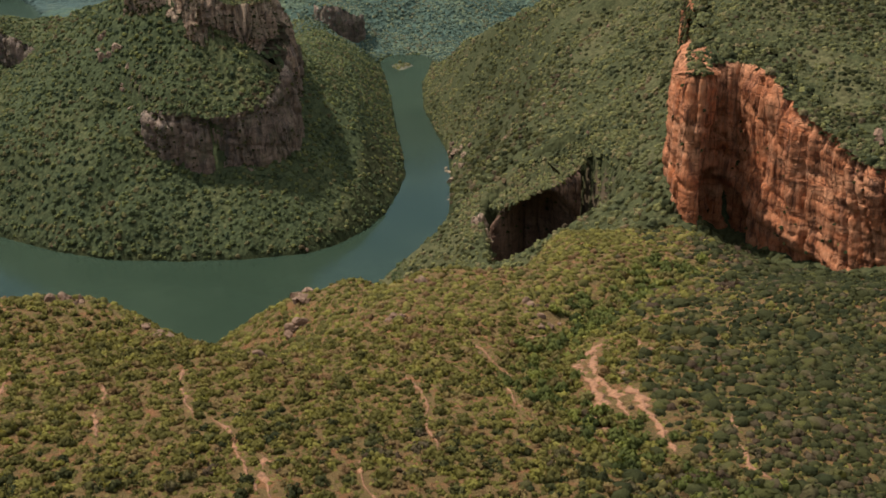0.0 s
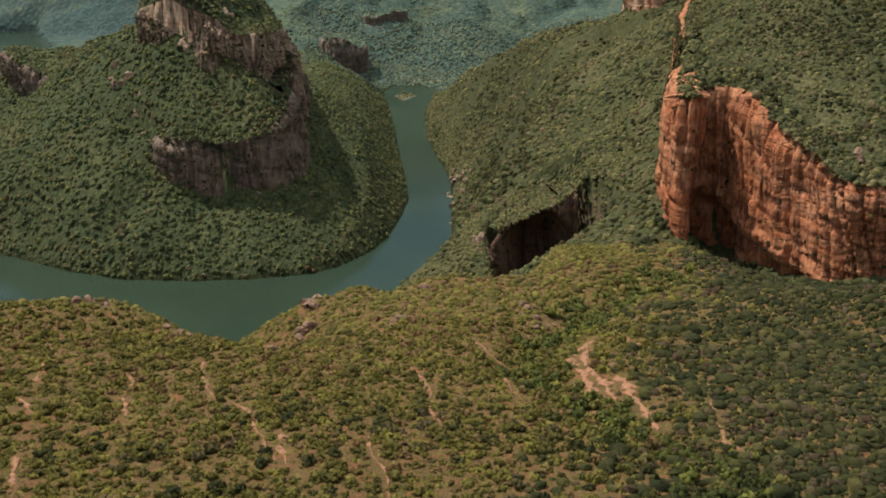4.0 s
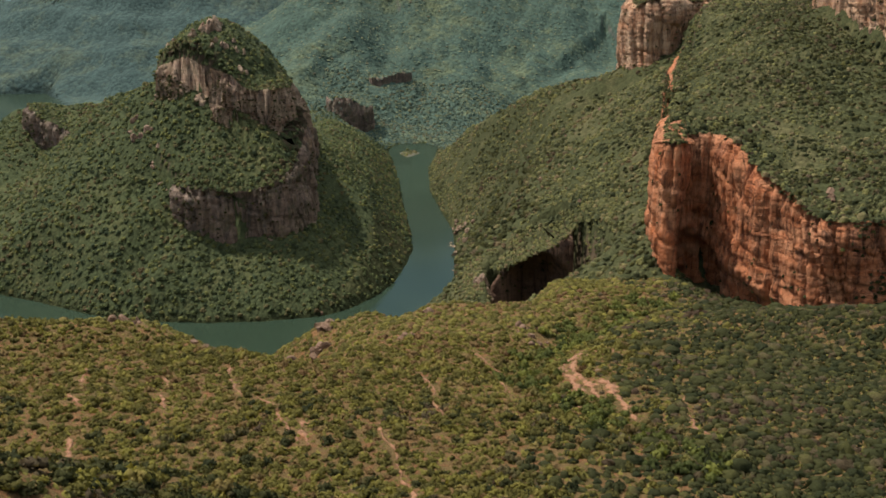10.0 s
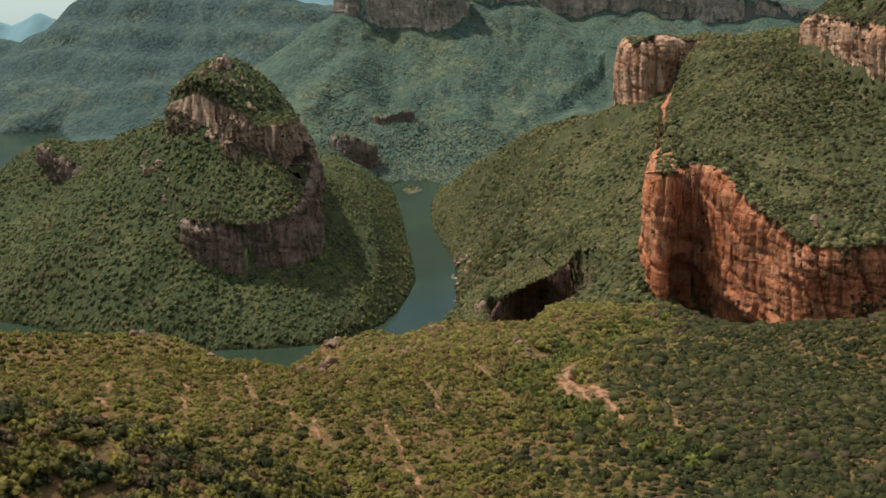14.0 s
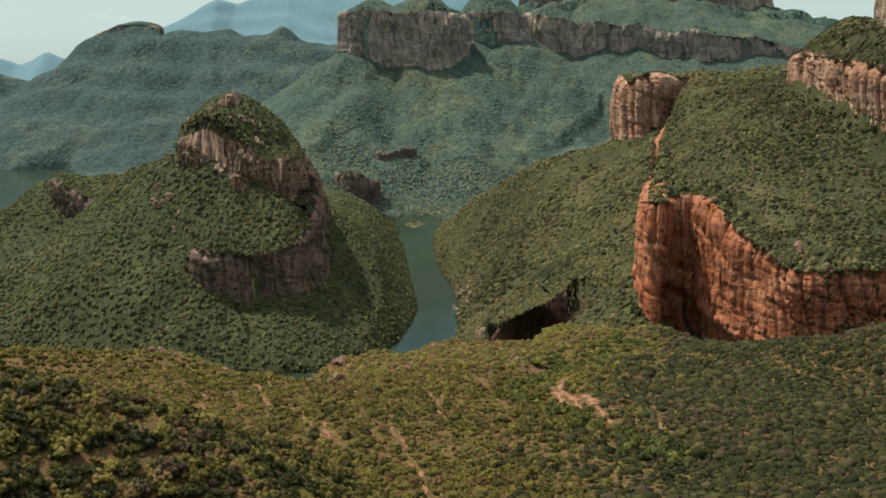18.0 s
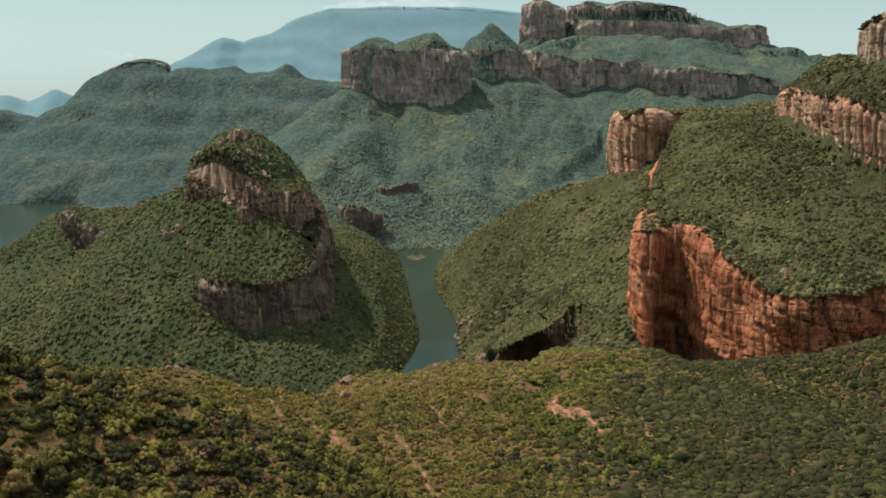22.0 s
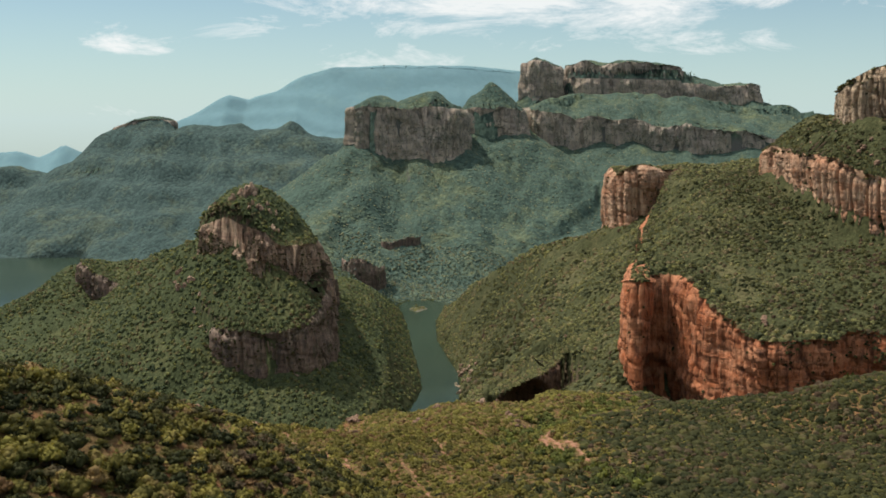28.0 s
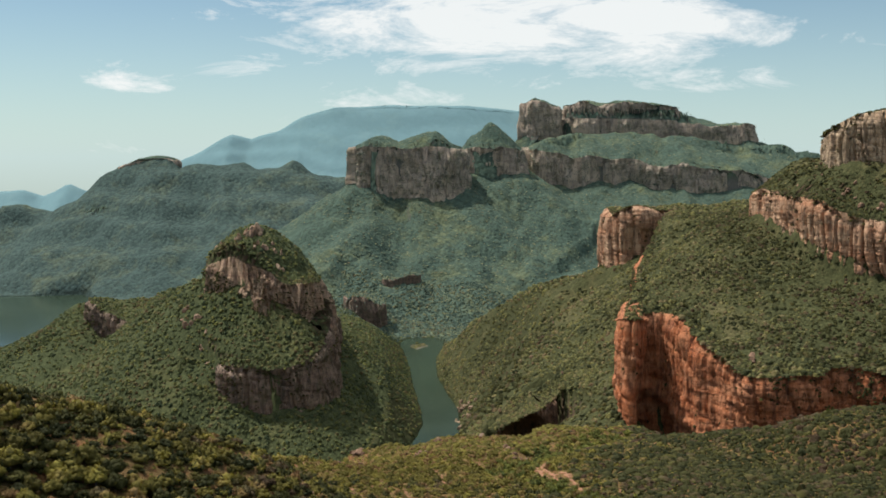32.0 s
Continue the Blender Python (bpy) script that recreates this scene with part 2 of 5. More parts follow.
MAT_RED = rock_material("red_sandstone", (0.37, 0.118, 0.046), (0.47, 0.21, 0.105), (0.075, 0.038, 0.03), 0.62)
MAT_GREY = rock_material("weathered_sandstone", (0.24, 0.145, 0.098), (0.43, 0.305, 0.205), (0.09, 0.073, 0.062), 0.7, 0.35)
# Darker than the neighbouring cliffs: the overhang's shade is in the rock colour.
MAT_CAVE = rock_material("shade_toned_cave_rock", (0.11, 0.06, 0.04), (0.17, 0.10, 0.065), (0.035, 0.026, 0.022), 0.8)
MAT_TAN = rock_material("tan_sandstone", (0.3, 0.2, 0.125), (0.48, 0.36, 0.24), (0.11, 0.083, 0.064), 0.65, 0.25)
MAT_MESA = rock_material("pinkish_sandstone", (0.38, 0.185, 0.1), (0.5, 0.33, 0.21), (0.12, 0.08, 0.062), 0.55)
# Lightened, low-contrast rock: haze on the far cliffs done by colour.
MAT_FARROCK = rock_material("hazed_sandstone", (0.3, 0.238, 0.188), (0.42, 0.33, 0.245), (0.225, 0.208, 0.185), 0.35, 0.35, 2.4)
# Rock darkened to hold the shade on the lower cliff and the knolls.
MAT_LEDGE = rock_material("shade_toned_ledge_rock", (0.15, 0.1, 0.076), (0.25, 0.178, 0.13), (0.065, 0.057, 0.05), 0.7, 0.4)
MAT_LEAF = leaf_material("olive_leaves", (0.0763, 0.0688, 0.0195), (0.1283, 0.1116, 0.0279), (0.2, 0.1767, 0.0391), (0.1906, 0.1321, 0.0539), 1.6, 0.3)
# Darker, bluer than MAT_DRYWOOD: the butte's shade and some haze put into colour.
MAT_WOOD = leaf_material("shade_toned_woodland_leaves", (0.044, 0.06, 0.03), (0.08, 0.095, 0.037), (0.138, 0.142, 0.044), (0.135, 0.12, 0.054), 0.9, 0.3)
MAT_BUSH = leaf_material("dark_bush_leaves", (0.0264, 0.0308, 0.0114), (0.044, 0.0449, 0.015), (0.0827, 0.0792, 0.0229), (0.0862, 0.066, 0.0352), 1.3, 0.25)
MAT_LUSH = leaf_material("lush_ravine_leaves", (0.05, 0.06, 0.017), (0.088, 0.098, 0.025), (0.15, 0.155, 0.034), (0.14, 0.12, 0.04), 1.5, 0.3)
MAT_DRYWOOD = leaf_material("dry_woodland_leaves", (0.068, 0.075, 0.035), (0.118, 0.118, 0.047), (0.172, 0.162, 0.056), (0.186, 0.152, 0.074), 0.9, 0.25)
# Far foliage tinted blue-green for haze.
MAT_FARLEAF = leaf_material("hazed_leaves", (0.043, 0.069, 0.056), (0.064, 0.09, 0.062), (0.11, 0.124, 0.066), (0.126, 0.13, 0.068), 0.5)
MAT_TRACK = plain_material("bare_red_soil", (0.215, 0.1, 0.048), 0.95, 0.7, 0.9)
MAT_STONE = plain_material("pale_boulder_stone", (0.165, 0.095, 0.056), 0.9, 0.8, 0.5)
MAT_BARK = plain_material("bark", (0.13, 0.10, 0.075), 0.95, 3.0, 0.5)
MAT_WATER, wtree, wb = material("green_river_water")
wcol = mix(wtree, ramp(wtree, noise_fac(wtree, 0.006, 4.0), [(0.35, 0.0), (0.7, 1.0)]), (0.02, 0.033, 0.021), (0.027, 0.042, 0.027))
wtree.links.new(wcol, wb.inputs["Base Color"])
wb.inputs["Roughness"].default_value, wb.inputs["IOR"].default_value = 0.14, 1.2
bump(wtree, wb, noise_fac(wtree, 0.25, 4.0, 0.6), 0.25, 0.25)
MAT_SHOAL = plain_material("wet_sandbank", (0.075, 0.068, 0.035), 0.8, 0.2, 0.4)

# ---------------------------------------------------------------- noise and plan helpers
def lattice(seed):
    return np.random.RandomState(seed).rand(256, 256).astype(np.float32)


LATTICE = [lattice(i) for i in range(6)]


def vnoise(x, y, k=0):
    """Smooth value noise, -1 to 1."""
    g = LATTICE[k % 6]
    xi, yi = np.floor(x).astype(int), np.floor(y).astype(int)
    fx, fy = x - xi, y - yi
    fx, fy = fx * fx * (3 - 2 * fx), fy * fy * (3 - 2 * fy)
    a, b = g[xi % 256, yi % 256], g[(xi + 1) % 256, yi % 256]
    c, d = g[xi % 256, (yi + 1) % 256], g[(xi + 1) % 256, (yi + 1) % 256]
    return 2 * ((a * (1 - fx) + b * fx) * (1 - fy) + (c * (1 - fx) + d * fx) * fy) - 1


def fbm(x, y, octaves=4, k=0):
    total, amp = 0, 1.0
    for i in range(octaves):
        total = total + amp * vnoise(x * 2 ** i + 17.3 * i, y * 2 ** i - 9.1 * i, k + i)
        amp *= 0.5
    return total


def nearest(X, Y, pts, closed=False):
    """Distance to a polyline of rows (x, y, values...), and the values at the nearest point."""
    pts = np.asarray(pts, float)
    ends = np.roll(pts, -1, 0) if closed else pts[1:]
    best = np.full(X.shape, 1e18)
    vals = [np.zeros(X.shape) for _ in range(pts.shape[1] - 2)]
    for p, q in zip(pts, ends):
        dx, dy = q[0] - p[0], q[1] - p[1]
        u = np.clip(((X - p[0]) * dx + (Y - p[1]) * dy) / (dx * dx + dy * dy + 1e-9), 0, 1)
        d = (X - p[0] - u * dx) ** 2 + (Y - p[1] - u * dy) ** 2
        m = d < best
        best = np.where(m, d, best)
        for i in range(len(vals)):
            vals[i] = np.where(m, p[2 + i] + u * (q[2 + i] - p[2 + i]), vals[i])
    return np.sqrt(best), vals


def inside(X, Y, pts):
    odd = np.zeros(X.shape, bool)
    for p, q in zip(pts, pts[1:] + pts[:1]):
        if p[1] == q[1]:
            continue
        cross = ((p[1] > Y) != (q[1] > Y)) & (X < (q[0] - p[0]) * (Y - p[1]) / (q[1] - p[1]) + p[0])
        odd ^= cross
    return odd


def smax(a, b, k):
    """Smooth maximum over about k metres."""
    h = np.clip(0.5 + 0.5 * (a - b) / k, 0, 1)
    return b + (a - b) * h + k * h * (1 - h)


def ridge(X, Y, pts, slope, soft=12.0):
    d, (z,) = nearest(X, Y, pts)
    return z - slope * (np.sqrt(d * d + soft * soft) - soft)


# ---------------------------------------------------------------- plan of the canyon (metres, water at z = 0)
WATER = [(-1000, 1480), (-700, 1395), (-549, 1322), (-461, 1268), (-386, 1239), (-300, 1235), (-235, 1241), (-161, 1262), (-127, 1295),
         (-96, 1352), (-77, 1409), (-62, 1509), (-55, 1593), (-64, 1718), (-82, 1903), (-101, 2127), (-123, 2345), (-139, 2470),
         (-119, 2545), (-60, 2560), (-24, 2503), (-40, 2231), (-35, 2032), (-13, 1863), (8, 1718), (13, 1564), (8, 1409), (1, 1341),
         (-29, 1241), (-49, 1161), (-120, 1040), (-201, 1000), (-480, 1060), (-1000, 1130), (-2700, 1300), (-2700, 3380), (-1545, 3419),
         (-1272, 3469), (-1185, 3300), (-1041, 2980), (-1040, 2600), (-1030, 2274), (-1010, 1900)]

# cliff-edged landforms: rows (x, y, foot, top) round their rims
BUTTE_LOW = [(-352, 1352, 104, 146), (-300, 1343, 84, 146), (-252, 1346, 82, 144), (-218, 1364, 90, 152), (-204, 1420, 104, 174),
             (-202, 1480, 122, 194), (-208, 1560, 150, 206), (-230, 1660, 180, 208), (-320, 1740, 200, 210), (-430, 1720, 208, 214), (-500, 1640, 210, 222),
             (-490, 1540, 178, 184), (-466, 1484, 164, 174), (-440, 1450, 160, 166), (-412, 1416, 151, 157), (-382, 1382, 138, 147)]
BUTTE_HIGH = [(-443, 1566, 262, 272), (-428, 1540, 256, 276), (-398, 1502, 250, 290), (-368, 1480, 248, 302), (-345, 1463, 240, 290), (-319, 1452, 228, 284),
              (-285, 1446, 219, 274), (-253, 1443, 206, 273), (-233, 1456, 188, 273), (-223, 1492, 178, 266), (-228, 1560, 180, 262), (-258, 1640, 215, 266),
              (-330, 1680, 230, 275), (-412, 1660, 245, 285), (-444, 1612, 256, 288)]
RANGE_CAP = [(-1350, 4075, 416, 432), (-1260, 4060, 422, 456), (-1180, 4058, 430, 464), (-1105, 4066, 432, 468), (-1080, 4100, 426, 464), (-1110, 4150, 430, 466), (-1280, 4150, 430, 458)]
BACK_RIM = [(-600, 4466, 628, 664), (-500, 4462, 640, 680), (-390, 4466, 648, 684), (-251, 4462, 652, 690), (-110, 4468, 650, 688), (38, 4464, 646, 684), (180, 4466, 636, 668), (290, 4470, 628, 658), (290, 4530, 650, 658), (-600, 4530, 650, 664)]
RANGE_BENCH = [(-1420, 3850, 222, 246), (-1330, 3838, 214, 246), (-1230, 3842, 210, 248), (-1140, 3850, 214, 244), (-1050, 3880, 226, 246), (-1060, 3960, 262, 270), (-1400, 3960, 262, 270)]
RANGE_STEP = [(-900, 3890, 262, 286), (-820, 3868, 256, 290), (-730, 3872, 254, 288), (-640, 3900, 262, 290), (-640, 3990, 300, 310), (-880, 3990, 300, 310)]
BUTTE_LEDGE = [(-694, 1730, 172, 201), (-668, 1694, 150, 198), (-622, 1664, 122, 188), (-596, 1642, 116, 178), (-572, 1640, 124, 164), (-548, 1670, 150, 172),
               (-560, 1730, 190, 200), (-600, 1790, 180, 196), (-690, 1810, 176, 194)]
PROMONTORY = [(420, 1540, 350, 372), (326, 1400, 318, 346), (277, 1262, 282, 330), (253, 1172, 258, 318), (230, 1060, 226, 302), (214, 985, 208, 295), (202, 935, 196, 292),
              (196, 902, 188, 292), (206, 882, 176, 292), (214, 900, 164, 291), (220, 922, 154, 290), (234, 926, 148, 289), (250, 920, 148, 287), (258, 888, 150, 285), (269, 854, 156, 281), (283, 815, 160, 264),
              (290, 788, 166, 257), (301, 766, 172, 249), (318, 757, 178, 247), (348, 752, 186, 256), (376, 752, 190, 264), (392, 764, 192, 266), (416, 760, 194, 266), (436, 742, 196, 264), (520, 705, 206, 266), (700, 650, 230, 290), (1500, 600, 300, 340),
              (1500, 1560, 380, 390)]
CAVE_BLUFF = [(44, 1092, 56, 80), (54, 1066, 62, 108), (68, 1057, 62, 134), (90, 1053, 64, 148), (114, 1052, 70, 156), (132, 1058, 84, 158), (148, 1070, 120, 154),
              (150, 1110, 170, 178), (70, 1120, 130, 140)]
BAND = [(412, 1190, 400, 424), (411, 1136, 398, 428), (424, 1060, 388, 424), (440, 985, 372, 416), (468, 950, 362, 404), (512, 918, 334, 392),
        (580, 880, 318, 384), (700, 850, 310, 380), (1400, 800, 330, 400), (1400, 1500, 400, 430), (520, 1420, 400, 425)]
TOWER = [(474, 1100, 462, 500), (478, 1062, 464, 512), (497, 1034, 464, 524), (530, 1015, 462, 529), (588, 998, 460, 531), (714, 1008, 460, 531),
         (735, 1190, 470, 520), (546, 1195, 470, 515)]
MESA = [(268, 1566, 286, 376), (270, 1534, 284, 381), (286, 1516, 264, 391), (312, 1515, 270, 394), (345, 1532, 322, 388), (380, 1560, 350, 384),
        (520, 1540, 360, 376), (800, 1560, 360, 376), (800, 1800, 340, 370), (330, 1720, 290, 380), (272, 1640, 280, 378)]
KNOLL_NEAR = [(-272, 2600, 40, 100), (-230, 2582, 34, 106), (-190, 2600, 26, 88), (-180, 2650, 34, 84), (-230, 2720, 70, 104), (-310, 2700, 90, 108)]
KNOLL_FAR = [(-215, 2935, 100, 122), (-150, 2925, 96, 128), (-100, 2940, 98, 126), (-100, 2990, 110, 130), (-210, 3000, 120, 135)]
ROND_WEST = [(-342, 3480, 388, 500), (-335, 3440, 380, 500), (-270, 3420, 362, 496), (-200, 3425, 345, 500), (-110, 3420, 345, 500), (-20, 3430, 350, 496),
             (36, 3460, 372, 490), (44, 3560, 400, 488), (-60, 3640, 420, 490), (-240, 3630, 420, 495), (-325, 3560, 400, 500)]
ROND_MID = [(14, 3610, 420, 512), (70, 3580, 410, 500), (150, 3585, 410, 500), (235, 3600, 420, 508), (250, 3700, 440, 510), (130, 3770, 450, 510), (30, 3720, 440, 512)]
LOWER_BAND = [(262, 3770, 400, 506), (285, 3735, 388, 500), (420, 3740, 372, 478), (610, 3745, 366, 460), (780, 3740, 350, 452), (860, 3725, 350, 450),
              (1000, 3735, 335, 425), (1090, 3750, 322, 406), (1500, 3800, 320, 360), (1900, 4300, 320, 360), (300, 4300, 430, 500)]
PILLAR = [(270, 4150, 566, 672), (300, 4120, 566, 690), (370, 4115, 562, 690), (418, 4140, 560, 680), (415, 4220, 570, 680), (300, 4230, 570, 690)]
TABLE = [(432, 4150, 556, 616), (560, 4125, 552, 614), (720, 4120, 546, 610), (868, 4125, 540, 606), (1000, 4140, 538, 606), (1150, 4150, 536, 606),
         (1215, 4180, 535, 596), (1230, 4330, 535, 596), (900, 4420, 560, 630), (450, 4400, 560, 620)]
TABLE_TOP = [(438, 4172, 622, 690), (560, 4152, 622, 688), (720, 4150, 620, 684), (840, 4160, 618, 680), (905, 4190, 616, 662), (920, 4320, 616, 650),
             (800, 4380, 620, 684), (450, 4370, 622, 690)]


def plateau(X, Y, pts, talus, rise=0.0, cap=1e9, top=None, step=11.0):
    """A cliff-edged form: its top inside the rim, a scree slope outside."""
    d, (foot, edge) = nearest(X, Y, pts, closed=True)
    within = inside(X, Y, pts)
    deep = np.where(within, d, 0.0)
    up = edge + rise * deep if top is None else top(X, Y, deep)
    up = np.minimum(up, np.maximum(cap, edge))
    low = edge - foot < 15
    gap = np.where(low, 999.0, d)
    return np.where(np.where(within, d, -d) > step, up, foot - np.where(within, 0, talus * d)), gap, within


def promontory_top(X, Y, d):
    z = np.minimum(250 + 0.345 * (Y - 752) + 0.12 * (X - 335), 378 + 0.09 * (X - 249))
    z = np.where(Y < 880, np.minimum(z, 266 + 0.3 * (Y - 790) + 14 * np.clip((X - 320) / 30, 0, 1)), z)
    z = np.where((Y > 860) & (Y <= 960) & (X < 262), np.maximum(z, 295), z)
    edge = np.interp(Y, [900, 985, 1060, 1172, 1262, 1400, 1540], [294, 297, 304, 319, 331, 347, 372])
    z = np.where(Y > 890, np.minimum(z, edge + np.interp(Y, [1180, 1380], [0.75, 3.5]) * d), z)
    return z - 3 * np.exp(-d / 26)


def butte_dome(X, Y, d):
    """A knob that swells from the rim of its cliff."""
    rim = 266 + 0.3 * np.clip(-X - 290, 0, 80) - 0.6 * np.clip(-X - 372, 0, 60) + 0.4 * np.minimum(d, 50)
    r = np.hypot(X + 342, np.where(Y < 1575, 0.66, 0.9) * (Y - 1575))
    return smax(357 - 0.0082 * r * r, rim, 14) + 3 * fbm(X / 22, Y / 22, 3, 5)


def own_ground(mask):
    """1 well inside a landform's ground, falling to 0 at its edge."""
    m = mask.astype(float)
    for _ in range(6):
        m = (m + np.roll(m, 1, 0) + np.roll(m, -1, 0) + np.roll(m, 1, 1) + np.roll(m, -1, 1)) / 5
    return np.clip(2 * m - 1, 0, 1)


def build_height(X, Y, step=11.0):
    """The land's height and, by number, the landform that each place belongs to."""
    wob = 26 * fbm(X / 150, Y / 150, 3, 1)
    Xw, Yw = X + 0.5 * wob, Y + 0.5 * 26 * fbm(X / 150 + 40, Y / 150, 3, 2)
    # ground near the rim of the canyon, falling to the water
    fall = np.interp(Y, [-700, 100, 300, 400, 480, 600, 700, 800, 850, 950, 1050, 1200], [330, 275, 250, 245, 235, 219, 206, 186, 171, 128, 60, -20])
    fall = fall - np.clip(Y - 668, 0, 400) * 0.62 * np.clip((95 - X) / 90, 0, 1) - np.clip(Y - 640, 0, 400) * 0.42 * np.clip((X - 195) / 100, 0, 1)
    fall = smax(fall, ridge(X, Y, [(560, 430, 334), (420, 468, 297), (350, 495, 278), (304, 505, 269), (262, 520, 254), (200, 570, 233)], 0.5, 30), 10)
    near = fall - np.clip(-X - 120, 0, 400) * np.clip((Y - 520) / 250, 0, 1) * 0.5
    near = smax(near, ridge(X, Y, [(-400, 480, 254), (-300, 520, 244), (-199, 560, 231), (-150, 545, 228), (-130, 512, 234), (-60, 430, 236)], 0.5, 30), 10)
    near = near - np.clip(Y - 590, 0, 400) * 0.55 * np.clip((-100 - X) / 60, 0, 1)
    gully, (gz,) = nearest(X, Y, [(-70, 510, 6), (-100, 560, 26), (-125, 630, 62), (-155, 720, 110), (-190, 900, 120)])
    near = near - gz * np.exp(-(gully / 46) ** 2)
    near = smax(near, ridge(X, Y, [(-30, 590, 212), (-80, 648, 203), (-88, 675, 188)], 0.8, 12), 6)
    near = smax(near, ridge(X, Y, [(60, 640, 206), (0, 676, 206), (-8, 700, 192)], 0.8, 14), 8)
    near = near - 10 * np.exp(-((X + 36) / 17) ** 2) * np.clip((Y - 600) / 60, 0, 1)
    ravine, (rz,) = nearest(X, Y, [(150, 690, 6), (95, 610, 10), (62, 540, 12), (40, 470, 8), (80, 380, 5)])
    near = near - rz * np.exp(-(ravine / 22) ** 2)
    near = smax(near, ridge(X, Y, [(-700, -160, 540), (-300, 20, 424), (-173, 85, 372), (-133, 110, 358), (-109, 130, 345), (-80, 190, 311), (-50, 270, 258)], 0.5, 16), 10)
    H = near
    form = np.zeros(X.shape, int)

    def add(h, number, soft=10.0):
        nonlocal H, form
        form = np.where(h > H, number, form)
        H = smax(h, H, soft)

    # right-hand spurs
    add(ridge(Xw, Yw, [(420, 1500, 352), (248, 1560, 280), (199, 1630, 260), (156, 1720, 231), (110, 1850, 189), (69, 2000, 143), (36, 2100, 106), (4, 2200, 58), (-20, 2280, 18)], 0.62, 25), 2)
    add(ridge(X, Y, [(324, 1504, 304), (334, 1502, 348), (346, 1500, 370), (366, 1500, 377), (400, 1495, 377), (480, 1450, 378)], 0.9, 6), 2)
    spur_two = ridge(X, Y, [(262, 1160, 256), (228, 1140, 241), (183, 1140, 214), (150, 1138, 196), (110, 1130, 172), (75, 1115, 142), (50, 1105, 106), (30, 1130, 60), (0, 1220, 8)], 0.48, 14)
    add(spur_two, 2)
    # left far range, back range and the distance
    crest = np.array([(-2700, 240), (-1810, 256), (-1765, 280), (-1716, 296), (-1678, 270), (-1634, 251), (-1591, 246), (-1546, 266), (-1469, 338), (-1332, 436), (-1240, 464), (-1106, 478), (-1085, 440),
                      (-1017, 456), (-930, 446), (-837, 458), (-793, 428), (-700, 440), (-635, 456), (-560, 420), (-457, 400), (-200, 380)], float)
    broad = np.array([(-2700, 240), (-1800, 255), (-1600, 255), (-1400, 350), (-1200, 440), (-1000, 448), (-800, 440), (-600, 430), (-200, 380)], float)
    away = np.sqrt((Y - 4095 + 0.6 * wob) ** 2 + 900) - 30
    low_down = np.clip(away / 110, 0, 1)
    spurs = 30 - 74 * np.abs(fbm(X / 330 + Y / 900, Y / 1500, 3, 4))
    add(np.interp(Xw, *crest.T) * (1 - low_down) + np.interp(X, *broad.T) * low_down - 0.6 * away + spurs * np.clip(away / 260, 0, 1), 4, 20)
    add(ridge(Xw, Yw, [(-1500, 3650, 110), (-1290, 3720, 200), (-1200, 3900, 330)], 0.6, 30), 4, 20)
    add(ridge(Xw, Yw, [(-900, 3500, 90), (-820, 3700, 220), (-740, 3950, 350)], 0.6, 30), 4, 20)
    add(ridge(X, Y, [(-1320, 4480, 380), (-1128, 4480, 481), (-956, 4480, 570), (-871, 4480, 547), (-762, 4480, 584), (-640, 4480, 645), (-518, 4490, 683),
                     (-251, 4500, 697), (38, 4500, 690), (292, 4500, 665), (500, 4500, 600)], 0.8, 12), 5, 8)
    add(ridge(X, Y, [(-2700, 4500, 310), (-2080, 4500, 318), (-1925, 4500, 326), (-1865, 4500, 331), (-1782, 4500, 305), (-1733, 4500, 324), (-1671, 4500, 361), (-1612, 4500, 336), (-1480, 4500, 290)], 0.6, 10), 6, 8)
    # slopes under the round peaks
    add(ridge(Xw, Yw, [(-200, 3500, 380), (-330, 3150, 250), (-420, 2900, 120), (-470, 2700, 30)], 0.5, 40), 3, 25)
    add(ridge(Xw, Yw, [(100, 3500, 370), (20, 3200, 190), (0, 2950, 90)], 0.45, 40), 3, 25)
    add(ridge(Xw, Yw, [(600, 3750, 366), (450, 3400, 230), (380, 3000, 120), (300, 2750, 50)], 0.45, 40), 3, 25)
    add(ridge(Xw, Yw, [(1800, 3500, 300), (1400, 2500, 300), (1100, 1900, 340), (800, 1700, 340)], 0.4, 60), 3, 25)
    add(ridge(X, Y, [(1225, 4260, 545), (1283, 4270, 522), (1340, 4270, 502), (1397, 4260, 493), (1490, 4260, 470), (1900, 4260, 420)], 0.55, 30), 3, 12)
    # the butte's skirt
    add(ridge(X, Y, [(-730, 1812, 186), (-660, 1800, 193), (-600, 1766, 205), (-545, 1700, 222), (-485, 1618, 247), (-440, 1580, 262)], 0.85, 14), 1)
    add(ridge(X, Y, [(-470, 1592, 252), (-436, 1546, 260), (-402, 1510, 254)], 1.12, 8), 1)
    add(ridge(Xw, Yw, [(-700, 1760, 182), (-848, 1900, 112), (-935, 1930, 66), (-1010, 1960, 10)], 0.5, 30), 1)
    add(ridge(Xw, Yw, [(-225, 1650, 150), (-240, 2100, 108), (-275, 2450, 72), (-330, 2680, 62)], 0.72, 40), 1)
    edges = {}
